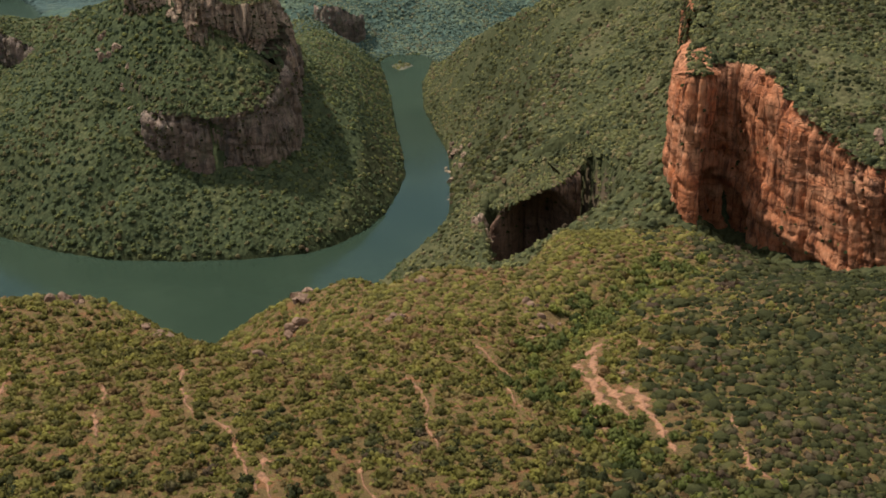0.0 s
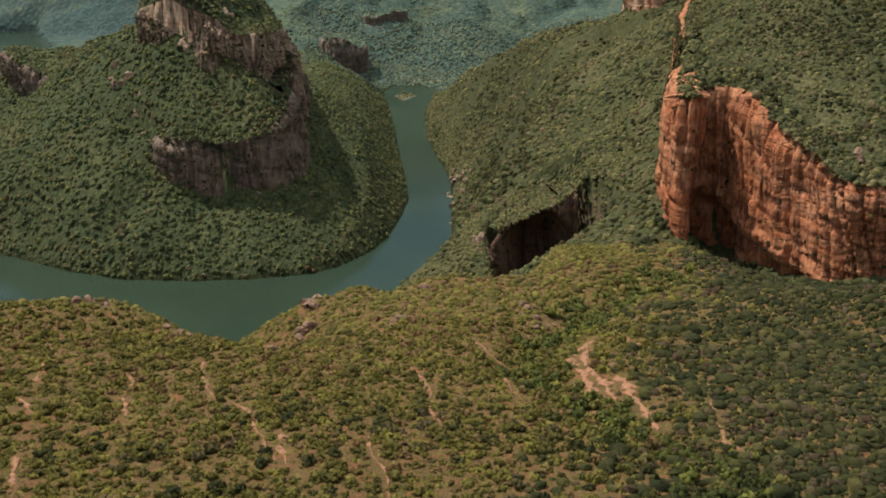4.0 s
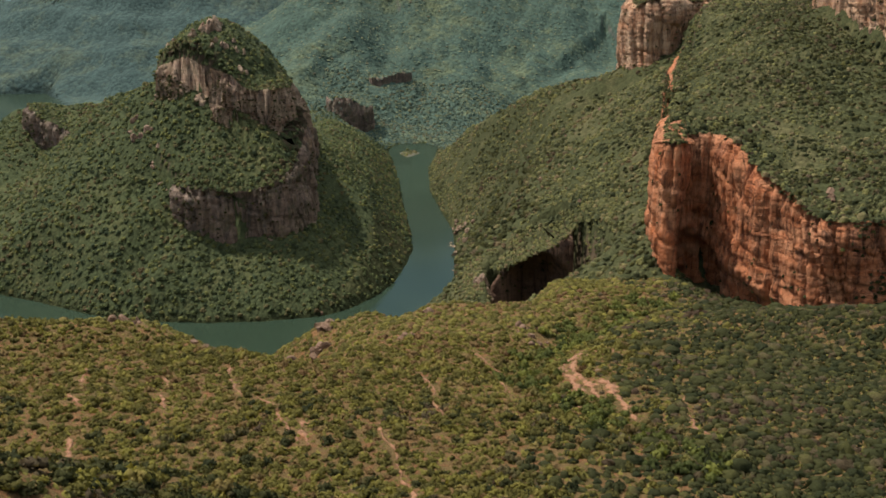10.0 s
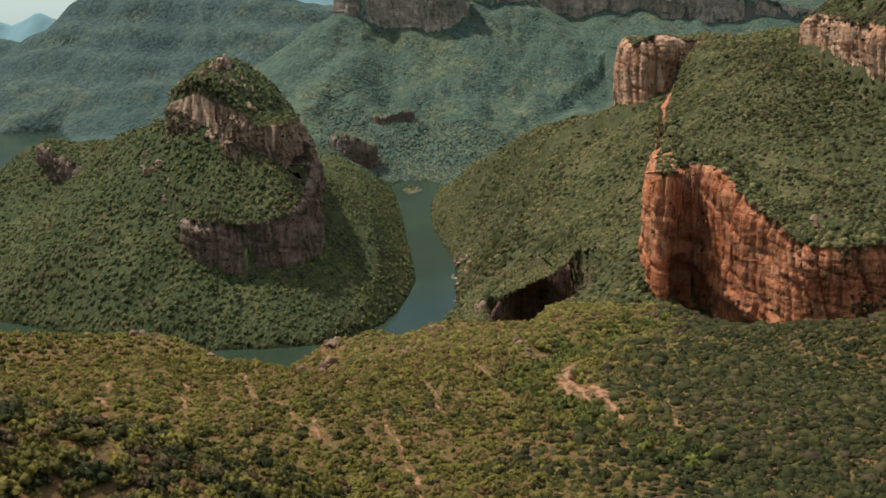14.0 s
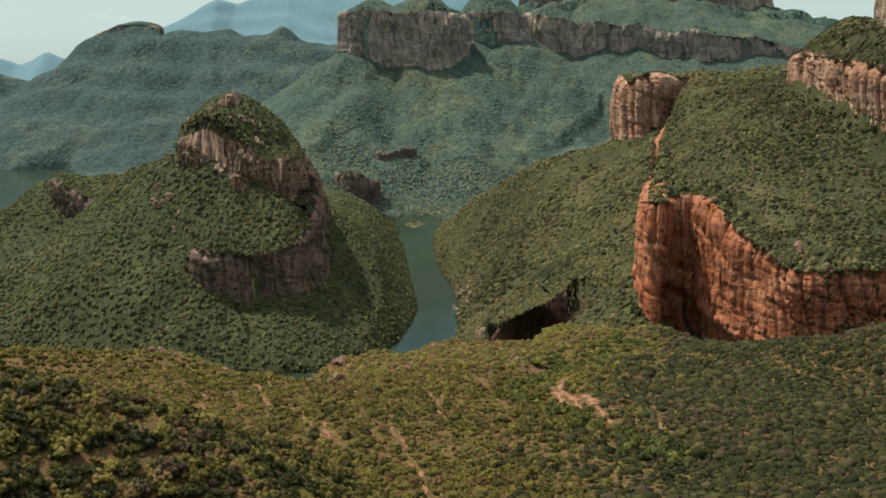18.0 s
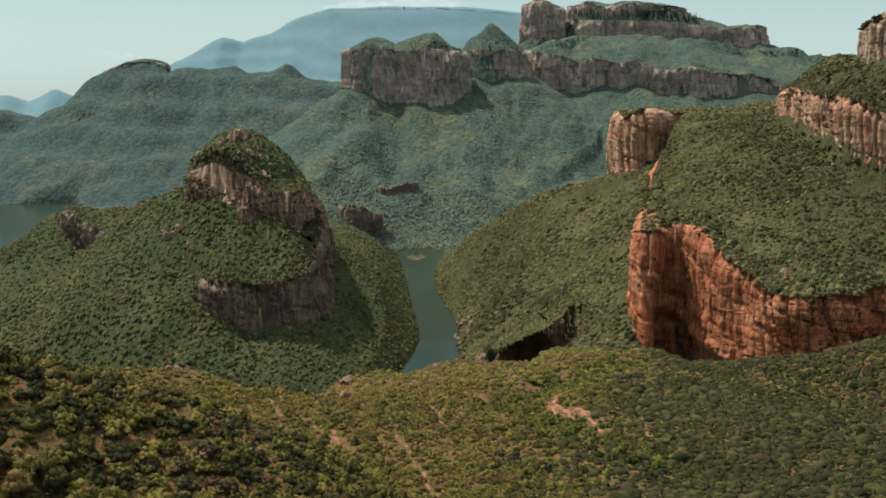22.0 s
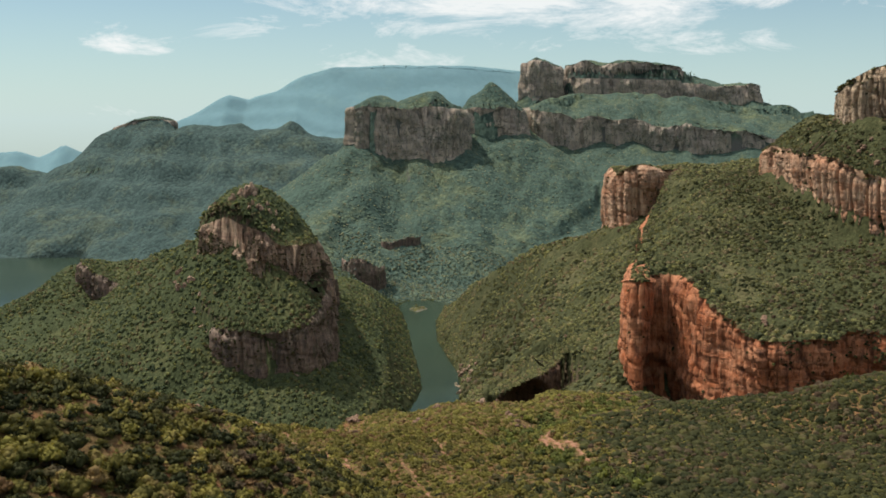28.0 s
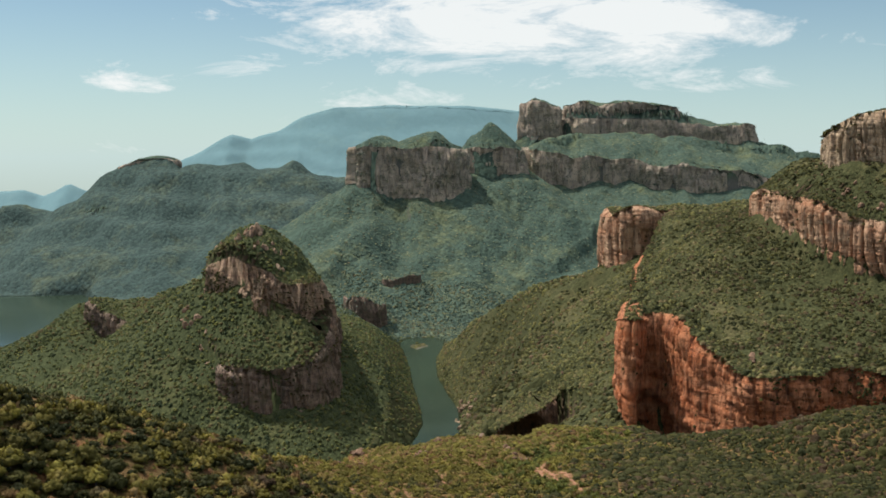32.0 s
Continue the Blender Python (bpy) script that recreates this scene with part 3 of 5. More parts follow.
    for name, pts, talus, rise, cap, top, number in (
            ("knoll_near", KNOLL_NEAR, 0.5, 0.15, 118, None, 3), ("knoll_far", KNOLL_FAR, 0.55, 0.1, 140, None, 3),
            ("rond_west", ROND_WEST, 0.6, 0.0, 9e9, lambda x, y, d: 14 * (1 - np.exp(-d / 30)) + np.maximum(496 + 35 * np.clip(1 - ((x + 262) / 116) ** 2 - ((y - 3520) / 112) ** 2, 0, 1) ** 1.15,
                496 + 45 * np.clip(1 - ((x + 102) / 132) ** 2 - ((y - 3520) / 112) ** 2, 0, 1) ** 1.15), 7),
            ("rond_mid", ROND_MID, 0.62, 0.0, 9e9, lambda x, y, d: 500 + 102 * np.clip(1 - np.hypot((x - 128) / 122, (y - 3680) / 100), 0, 1) ** 1.15, 8),
            ("lower_band", LOWER_BAND, 0.55, 0.36, 560, None, 11), ("pillar", PILLAR, 1.5, 0.3, 708, None, 10),
            ("table", TABLE, 0.45, 0.12, 634, None, 9), ("table_top", TABLE_TOP, 4.0, 0.05, 694, None, 9),
            ("range_cap", RANGE_CAP, 0.7, 0.05, 470, None, 4), ("range_bench", RANGE_BENCH, 0.6, 0.3, 300, None, 4), ("range_step", RANGE_STEP, 0.6, 0.3, 330, None, 4),
            ("butte_low", BUTTE_LOW, 0.74, 0.7 + 0.75 * np.clip((-X - 290) / 100, 0, 1), 258, None, 1), ("butte_high", BUTTE_HIGH, 4.0, 0, 9e9, butte_dome, 1), ("butte_ledge", BUTTE_LEDGE, 0.37, 0.06, 208, None, 1),
            ("mesa", MESA, 1.2, 0.05, 398, None, 2), ("promontory", PROMONTORY, 0.6, 0.0, 9e9, promontory_top, 2),
            ("band", BAND, 4.0, 0.78, 468, None, 2), ("tower", TOWER, 4.0, 0.1, 532, None, 2)):
        h, d, within = plateau(X, Y, pts, talus, rise, cap, top, step + 7 if name == "promontory" and step > 0 else step)
        form = np.where(h > H + 0.5, number, form)
        H = np.maximum(h, H)
        edges[name] = np.where(within, d, -d)
    # floor of the hollow under the cave bluff
    floor = 62 + 0.18 * np.clip(X - 60, -40, 200) + 1.5 * np.clip(X - 126, 0, 90) + 0.1 * (1056 - Y)
    hollow = np.clip((X - 42) / 10, 0, 1) * np.clip((175 - X) / 30, 0, 1) * np.clip((Y - 960) / 30, 0, 1) * np.clip((1120 - Y) / 8, 0, 1) * np.clip((1068 + 2.4 * np.minimum(X - 32, 146 - X) - Y) / 8 + 1, 0, 1)
    H = np.where((hollow > 0) & (step > 0), np.minimum(H, H + (floor - H) * hollow), H)
    h, d, within = plateau(X, Y, CAVE_BLUFF, 3.0, 0.0, 9e9, lambda x, y, q: np.maximum(H, 60 + 0 * x), 7.0)
    H = np.where(within & (d > min(step, 7)) & ((hollow <= 0) | (step < 0)), np.maximum(H, spur_two), H)
    edges["cave"] = np.where(within, d, -d)
    # benches of harder rock on the far ranges
    bench = np.where(form == 4, 1.0, np.where(form == 5, 0.5, 0.0)) * np.clip((H - 60) / 80, 0, 1)
    H = H + bench * 7 * np.sin(H / 14 + 3.0 * fbm(X / 420, Y / 420, 3, 4))
    # relief of slopes
    rough = np.clip(Y / 900, 0.35, 2.2) * np.where((form == 5) | (form == 6), 0.2, 1.0)
    H = H + rough * 3.2 * fbm(X / 70, Y / 70, 4, 3)
    gullies = np.where((form == 3) | (form > 6), 1.0, np.where(form == 4, 0.35, 0.0)) * np.clip((H - 40) / 60, 0, 1)
    H = H + gullies * (7 - 22 * np.abs(fbm(X / 150, Y / 330, 4, 5))) + own_ground(form == 3) * np.clip((H - 60) / 120, 0, 1) * (14 - 62 * np.abs(fbm(Xw / 260, Yw / 620, 2, 2)))
    # banks and beds of the water
    w, _ = nearest(X, Y, [(x, y) for x, y in WATER], closed=True)
    wet = inside(X, Y, WATER)
    H = np.where(wet, -np.minimum(w * 0.7, 14) - 0.5, np.minimum(np.maximum(H, 0.8 + 0.06 * w), 1.0 + 1.15 * w + 0.0033 * w * w))
    return H, np.where(wet, 0, form), edges, np.where(wet, -w, w)


def spacing(stops):
    """Grid lines from rows (start, step), to the last start."""
    out = []
    for (a, s), (b, _) in zip(stops, stops[1:]):
        out += list(np.arange(a, b, s))
    return np.array(out + [stops[-1][0]], float)


GX = spacing([(-2700, 60), (-1900, 24), (-1000, 12), (-480, 6.5), (540, 12), (900, 24), (1500, 60), (2400, 0)])
GY = spacing([(-700, 40), (-220, 12), (-100, 6), (900, 8), (1800, 13), (2700, 16), (3700, 17), (4640, 0)])
XX, YY = np.meshgrid(GX, GY)
HH, FORM, EDGES, SHORE = build_height(XX, YY)
COVER = np.where(FORM > 6, 3, FORM).astype(float)
TOPS = build_height(XX, YY, -34.0)[0]  # the tops carried on past their rims


def sample(field, x, y):
    """Bilinear look-up of a grid field."""
    i = np.clip(np.searchsorted(GX, x) - 1, 0, len(GX) - 2)
    j = np.clip(np.searchsorted(GY, y) - 1, 0, len(GY) - 2)
    u, v = np.clip((x - GX[i]) / (GX[i + 1] - GX[i]), 0, 1), np.clip((y - GY[j]) / (GY[j + 1] - GY[j]), 0, 1)
    return (field[j, i] * (1 - u) + field[j, i + 1] * u) * (1 - v) + (field[j + 1, i] * (1 - u) + field[j + 1, i + 1] * u) * v


def mesh_object(name, verts, faces, mat, parent=None, smooth=False):
    """One mesh object from arrays of places and of equal-sized faces."""
    me = bpy.data.meshes.new(name)
    verts, faces = np.asarray(verts, np.float32), np.asarray(faces, np.int32)
    n = faces.shape[1]
    me.vertices.add(len(verts)), me.loops.add(faces.size), me.polygons.add(len(faces))
    me.vertices.foreach_set("co", verts.ravel())
    me.loops.foreach_set("vertex_index", faces.ravel())
    me.polygons.foreach_set("loop_start", np.arange(0, faces.size, n, dtype=np.int32))
    if smooth:
        me.polygons.foreach_set("use_smooth", np.ones(len(faces), bool))
    me.update(calc_edges=True)
    me.materials.append(mat)
    ob = new(name, me)
    ob.parent = parent
    return ob


def empty(name, place, label, category, **more):
    ob = new(name)
    ob.location = place
    return tagged(ob, label, category, **more)

# ---------------------------------------------------------------- ground, water and the landforms' slopes
def child_of(ob, parent):
    ob.parent = parent
    ob.matrix_parent_inverse = Matrix.Translation(-parent.location) if parent.type == "EMPTY" else Matrix()
    return ob


def part(name, verts, faces, mat, parent, label="", smooth=False):
    ob = child_of(mesh_object(name, verts, faces, mat, None, smooth), parent)
    return tagged(ob, label) if label else ob


NX, NY = len(GX), len(GY)
ids = np.arange(NX * NY).reshape(NY, NX)
QUADS = np.stack([ids[:-1, :-1], ids[:-1, 1:], ids[1:, 1:], ids[1:, :-1]], -1).reshape(-1, 4)
LAND = np.stack([XX, YY, HH], -1).reshape(-1, 3)
qform = np.stack([FORM.ravel()[QUADS[:, i]] for i in range(4)], 1)


def sheet_part(mask):
    """The quads of the land in mask, with their own places."""
    q = QUADS[mask]
    used, back = np.unique(q.ravel(), return_inverse=True)
    return LAND[used], back.reshape(-1, 4)


butte = empty("butte", (-330, 1560, 0), "round-topped red sandstone butte with bushy skirts beside the river", "butte")
headland = empty("headland", (330, 1100, 0), "bushy headland with tall red sandstone cliffs above the river", "cliff")
peaks = empty("canyon_massif", (100, 3600, 0), "broad bushy mountain under the round cliff-sided peaks", "mountain")
left_range = empty("mountain_range", (-1200, 4080, 0), "long hazy green mountain range behind the lake", "mountain")
back_range = empty("distant_plateau", (-400, 4480, 0), "pale blue distant plateau under a low cloud", "mountain")
far_hills = empty("distant_hills", (-1800, 4500, 0), "pale blue hills on the hazy horizon", "mountain")
MOUNTAINS = [
    (7, "round_peak", (-150, 3520, 0), "broad round peak with sheer red cliffs and twin green domes", 21, ROND_WEST),
    (8, "round_peak", (130, 3680, 0), "round peak with red cliffs and a green cone top", 22, ROND_MID),
    (10, "rock_pillar", (340, 4170, 0), "tall grey rock pillar beside the table mountain", 23, PILLAR),
    (9, "table_mountain", (800, 4250, 0), "long flat-topped mountain with grey cliffs", 24, TABLE),
    (11, "cliff_terrace", (700, 3800, 0), "long lower terrace of red-brown cliff", 25, LOWER_BAND)]
qform = np.where((qform == 4) & (LAND[QUADS[:, :1], 0] > 1000), 3, qform)
# forms 3 to 6 take the haze-tinted slope materials
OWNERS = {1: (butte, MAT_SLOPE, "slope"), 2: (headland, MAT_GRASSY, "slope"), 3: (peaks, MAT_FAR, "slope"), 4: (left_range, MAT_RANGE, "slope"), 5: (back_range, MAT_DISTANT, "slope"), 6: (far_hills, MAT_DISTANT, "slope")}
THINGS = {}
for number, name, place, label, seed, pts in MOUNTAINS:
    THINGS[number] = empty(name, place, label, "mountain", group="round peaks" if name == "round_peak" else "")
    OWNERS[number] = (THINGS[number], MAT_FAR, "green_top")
quad_owner = qform.max(1)
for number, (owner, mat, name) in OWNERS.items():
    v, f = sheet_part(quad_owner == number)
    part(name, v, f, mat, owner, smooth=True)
# the ground is one whole sheet; under the landforms it dips below their slopes
sunk = HH.copy()
deep = FORM > 0
inner = deep.copy()
for shift in ((0, 1), (0, -1), (1, 0), (-1, 0), (1, 1), (1, -1), (-1, 1), (-1, -1)):
    inner &= np.roll(deep, shift, (0, 1))
sunk[inner] -= 5.0
ground = mesh_object("ground", np.stack([XX, YY, sunk], -1).reshape(-1, 3), QUADS, MAT_EARTH, smooth=True)
ground.data.materials.append(MAT_SLOPE)
ground.data.materials.append(MAT_RANGE)
ground.data.polygons.foreach_set("material_index", (LAND[QUADS[:, 0], 1] > 960).astype(np.int32) + ((LAND[QUADS[:, 0], 1] > 2500) & (LAND[QUADS[:, 0], 0] < -700)))
tagged(ground, "red-brown earth and dry grass of the canyon rim", "ground", kind="structure")
water = mesh_object("water", [(-2700, 900, 0), (200, 900, 0), (200, 3500, 0), (-2700, 3500, 0)], [(0, 1, 2, 3)], MAT_WATER)
tagged(water, "still green river and lake water in the canyon", "water", kind="structure")


# ---------------------------------------------------------------- cliffs
def resample(pts, step):
    """Even places along a closed rim, with its values, and outward normals."""
    p = np.asarray(pts, float)
    for _ in range(2):
        q = np.roll(p, -1, 0)
        p = np.stack([0.78 * p + 0.22 * q, 0.22 * p + 0.78 * q], 1).reshape(-1, p.shape[1])
    loop = np.vstack([p, p[:1]])
    run = np.concatenate([[0], np.cumsum(np.hypot(*np.diff(loop[:, :2], axis=0).T))])
    n = int(run[-1] / step)
    s = np.linspace(0, run[-1], n, endpoint=False)
    out = np.stack([np.interp(s, run, loop[:, k]) for k in range(p.shape[1])], 1)
    tan = np.roll(out[:, :2], -2, 0) - np.roll(out[:, :2], 2, 0)
    nor = np.stack([tan[:, 1], -tan[:, 0]], 1) / (np.hypot(*tan.T)[:, None] + 1e-9)
    area = np.sum(p[:, 0] * np.roll(p[:, 1], -1) - np.roll(p[:, 0], -1) * p[:, 1])
    return s, out, nor * np.sign(area)


def columns(s, width, seed):
    """Random blocks along s: their numbers, one value each, and the narrow clefts between them."""
    rs = np.random.RandomState(seed)
    cuts = np.cumsum(width * (0.4 + 1.4 * rs.rand(6000))) - 200
    i = np.searchsorted(cuts, s)
    near_cut = np.minimum(np.abs(s - cuts[i]), np.abs(s - cuts[np.maximum(i - 1, 0)]))
    return i, rs.rand(6001)[i] - 0.5, np.exp(-near_cut / (0.03 * width + 0.4))


def blocks(i, j, seed):
    """One value for each joint block."""
    table = np.random.RandomState(seed).rand(8191) - 0.5
    return table[(i * 1637 + j * 911) % 8191]


LIPS = []


def cliff(pts, step, seed, depth=5.0, col=16.0, bed=9.0, keep=None, arch=None, lean=0.06, slant=None, ragged=6.0, bays=0.0, growth=0.004, reach=1.0, bay=95.0, bushy=True, bare=None):
    """A jointed, bedded wall round a rim: rows from its foot to a lip over the top."""
    s, p, nor = resample(pts, step)
    land = sample(TOPS, p[:, 0], p[:, 1])
    crest = np.clip(land, p[:, 3] - 30, p[:, 3] + 6)
    tall = np.maximum(crest - p[:, 2], 2.0)
    rows = int(np.clip(np.max(tall) / step, 6, 80))
    u = np.linspace(0, 1, rows)
    S, U = np.meshgrid(s, u, indexing="ij")
    notch = np.clip(fbm(s / 38 + 5, s * 0 + seed, 3, seed + 2), 0, 1) + 0.5 * np.clip(columns(s, col * 0.6, seed + 9)[1], 0, 1)
    top = crest - 0.6 - (ragged * notch + 0.3 * ragged * columns(s, col * 0.5, seed + 8)[1]) * np.clip(tall / 60, 0.05, 1)
    if slant is not None:
        lean = slant(p[:, 0], p[:, 1])
    toe = (9 + 0.5 * lean * tall)[:, None] * nor
    base = np.minimum(p[:, 2] - 8, sample(HH, p[:, 0] + toe[:, 0], p[:, 1] + toe[:, 1]) - 9) if arch is not cave_arch else p[:, 2] - 8
    base = np.maximum(base, p[:, 2] - 50)
    Z = base[:, None] + (top - base)[:, None] * U
    warp = 6 * fbm(S / 60, Z / 60, 3, seed) + 0.14 * (Z - 100)
    sway = 5 * fbm(S / 90, Z / 60 + seed, 3, seed) + 300
    i1, wide, cleft = columns(S + warp, col, seed)
    i2, thin, cleft2 = columns(S + 0.8 * warp, col * 0.36, seed + 1)
    i3, fine, cleft3 = columns(S + 0.8 * warp + 1.5 * fbm(S / 9, Z / 9, 2, seed), col * 0.13, seed + 6)
    j1, _, gap = columns(Z + sway + 0.35 * S, bed * 3.0, seed + 2)
    j2, ledge, gap2 = columns(Z + sway, bed * 0.6, seed + 3)
    scale = np.clip(tall / 40, 0.25, 1)[:, None] * depth
    out = scale * (0.45 + 0.7 * wide + 0.6 * thin + 0.12 * fine + 0.45 * blocks(i1, j1, seed) + 0.32 * blocks(i2, j1, seed + 1) + 0.13 * blocks(i2, j2, seed + 2) + 0.07 * blocks(i3, j2, seed + 3)
                   + 0.1 * ledge - 1.2 * cleft - 0.42 * cleft2 - 0.06 * cleft3 - 0.3 * gap - 0.12 * gap2
                   + 0.8 * fbm(S / 70, Z / 90, 3, seed + 3))
    out = out + np.reshape(lean, (-1, 1)) * (top[:, None] - Z) * 0.5 + bays * (fbm(s / bay + seed, s * 0 + 2, 3, seed)[:, None] + 0.4 * fbm(S / 60, Z / 60, 2, seed + 4))
    out -= scale * 0.7 * np.clip((U - 0.88) / 0.12, 0, 1) ** 2
    if arch is not None:
        out = out + arch(p[:, :1] + 0 * Z, Z)
    X = p[:, :1] + nor[:, :1] * out
    Y = p[:, 1:2] + nor[:, 1:2] * out
    ring = [np.stack([X, Y, Z], -1)]
    n = len(p)
    far = max(reach, step / 2.4)
    for inset in (3.0 * far, 8.0 * far, 14.0 * far, 20.0 * far, 28.0 * far):
        back = np.full(n, inset)
        for _ in range(4):
            back = np.where(inside(p[:, 0] - nor[:, 0] * back, p[:, 1] - nor[:, 1] * back, p[:, :2]), back, 0.6 * back)
        x, y = p[:, 0] - nor[:, 0] * back, p[:, 1] - nor[:, 1] * back
        z = sample(TOPS, x, y) + (crest - land) * max(0.0, 1 - inset / (20 * far)) + (0.5 if inset < 27 * far else -2.5)
        ring.append(np.stack([x, y, np.minimum(z, crest + 0.9 * inset)], -1)[:, None])
    V = np.concatenate(ring, 1)
    m_all = V.shape[1]
    k = np.arange(n * m_all).reshape(n, m_all)
    q = np.stack([k[:, :-1], np.roll(k, -1, 0)[:, :-1], np.roll(k, -1, 0)[:, 1:], k[:, 1:]], -1)
    shown = p[:, 3] - p[:, 2] > 13 + 8 * fbm(s / 25, s * 0 + 5, 2, seed)
    if keep is not None:
        shown &= keep(p[:, 0], p[:, 1])
    # bushes stand on the lip and hang over it
    rs = np.random.RandomState(seed)
    for row in range(0 if not bushy else 5 if step < 4 else 3):
        m = shown & (rs.rand(n) < step / (4.4 if step < 4 else 16.0))
        inset = (0.5 + 3.6 * row + 3.0 * rs.rand(n)) * far
        z = np.minimum(sample(TOPS, p[:, 0] - nor[:, 0] * inset, p[:, 1] - nor[:, 1] * inset) + (crest - land) * np.clip(1 - inset / (20 * far), 0, 1), crest + 0.9 * inset)
        z = np.where(inset < 2.5 * far, top - 0.4, z)
        LIPS.append(np.stack([p[:, 0] - nor[:, 0] * inset, p[:, 1] - nor[:, 1] * inset, z, p[:, 1]], 1)[m])
    thick = np.broadcast_to(growth(p[:, 0], p[:, 1]) if callable(growth) else growth, n)[:, None]
    tufts = shown[:, None] & (rs.rand(n, rows) < thick * step * step * (1 + 2.2 * np.clip(fbm(S / 30, Z / 22, 3, seed + 5), -0.4, 1))) & (U > 0.12) & (U < 0.97)
    LIPS.append(np.stack([X, Y, Z - 0.3, Y], -1)[tufts])
    turf = np.broadcast_to(np.arange(m_all - 1) >= rows, (n, m_all - 1))
    if bare is not None:
        turf = turf & ~bare(p[:, 0], p[:, 1])[:, None]
    return V.reshape(-1, 3), q[shown].reshape(-1, 4), turf[shown].ravel()


def cave_arch(x, z):
    """The hollow of the cave, deepest under the middle of its arch."""
    roof = 146 - 0.012 * np.minimum(x - 100, 0) ** 2 - 0.034 * np.maximum(x - 100, 0) ** 2 + 5 * fbm(x / 14, z / 30, 2, 4)
    return -46 * np.clip((x - 52) / 14, 0, 1) * np.clip((roof - z) / 34, 0, 1) ** 0.55


def foot_arch(x, z):
    """A long undercut that dips along the foot of the red cliff, and a bulge above it."""
    line = 200 - 0.62 * (x - 226)
    on = np.clip((x - 215) / 12, 0, 1) * np.clip((300 - x) / 14, 0, 1)
    return on * (2.5 * np.exp(-((z - line - 6) / 6) ** 2) - 5 * np.clip((line - z) / 5, 0, 1))


def cliff_part(name, owner, pts, step, seed, mat, label, **more):
    v, f, turf = cliff(pts, step, seed, **more)
    ob = part(name, v, f, mat, owner, label)
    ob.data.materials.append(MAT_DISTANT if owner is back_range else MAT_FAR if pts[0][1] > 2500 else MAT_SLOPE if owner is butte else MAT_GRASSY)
    ob.data.polygons.foreach_set("material_index", turf.astype(np.int32))
    return ob


# the lower cliff's shade is painted in through MAT_LEDGE
cliff_part("lower_cliff", butte, BUTTE_LOW, 1.8, 11, MAT_LEDGE, "red-brown lower cliff, toned dark for its shade", col=24, bed=12, depth=8, lean=0.2, ragged=12, bays=3.5, bay=34, growth=0.016, keep=lambda x, y: (x > -372) & (y < 1560) | (y > 1500) & (x > -300))
cliff_part("upper_cliff", butte, BUTTE_HIGH, 1.8, 12, MAT_GREY, "tawny jointed upper cliff", col=17, bed=10, depth=9, lean=0.3, ragged=40, bays=5, bay=30, growth=lambda x, y: np.where(x < -385, 0.05, np.where(x < -300, 0.03, 0.016)), keep=lambda x, y: (x > -410) | (y > 1590))
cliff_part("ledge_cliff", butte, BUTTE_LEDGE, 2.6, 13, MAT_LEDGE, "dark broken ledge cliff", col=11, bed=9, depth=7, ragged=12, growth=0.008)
cliff_part("red_cliff", headland, PROMONTORY, 1.7, 14, MAT_RED, "tall orange-red sandstone cliff", col=19, bed=10, depth=6.5, ragged=4, growth=lambda x, y: np.where(y > 975, 0.11, np.where((x > 325) & (y < 800), 0.02, 0.0015)), arch=foot_arch, bare=lambda x, y: (x < 224) & (y < 950), slant=lambda x, y: np.where((x < 207) & (y < 1000), 0.2, np.where((y > 930) & (x < 380), 0.08, np.where((x > 209) & (x < 256), -0.06, 0.05))), keep=lambda x, y: (x < 700) & ((y < 1005) | (y > 1110) | (x > 330)))
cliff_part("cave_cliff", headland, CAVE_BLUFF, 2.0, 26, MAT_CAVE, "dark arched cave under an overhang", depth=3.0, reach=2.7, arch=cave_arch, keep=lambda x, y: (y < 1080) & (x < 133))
cliff_part("upper_band", headland, BAND, 1.4, 15, MAT_MESA, "upper band of jointed red cliff", col=13, bed=14, depth=7.0, ragged=8, keep=lambda x, y: (x < 800) & (y < 1250))
cliff_part("tower", headland, TOWER, 1.4, 16, MAT_TAN, "grey jointed cliff tower", col=17, bed=16, depth=8.0, ragged=8)
cliff_part("mesa_cliff", headland, MESA, 1.5, 17, MAT_MESA, "square pinkish cliff with a grassy top", col=30, bed=12, depth=9.0, ragged=6, lean=0.14, keep=lambda x, y: x < 500)
cliff_part("summit_cliff", left_range, RANGE_CAP, 5.0, 29, MAT_FARROCK, "hazy cliff round a flat summit", depth=8, col=24, ragged=14)
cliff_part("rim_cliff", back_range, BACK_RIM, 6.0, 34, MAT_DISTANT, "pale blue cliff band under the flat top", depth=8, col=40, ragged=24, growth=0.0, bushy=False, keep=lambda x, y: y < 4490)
cliff_part("bench_cliff", left_range, RANGE_BENCH, 5.0, 33, MAT_FARROCK, "hazy broken rock bench", depth=6, col=24, ragged=20)
cliff_part("step_cliff", left_range, RANGE_STEP, 5.0, 30, MAT_FARROCK, "hazy rock step on the slope", depth=6, col=24, ragged=24)
# knoll cliffs take the shade-darkened ledge rock
cliff_part("near_ledge", peaks, KNOLL_NEAR, 2.6, 18, MAT_LEDGE, "low cliff at a knoll, toned dark for its shade", depth=5, ragged=20)
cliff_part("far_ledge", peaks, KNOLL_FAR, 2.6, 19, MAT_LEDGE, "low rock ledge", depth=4)


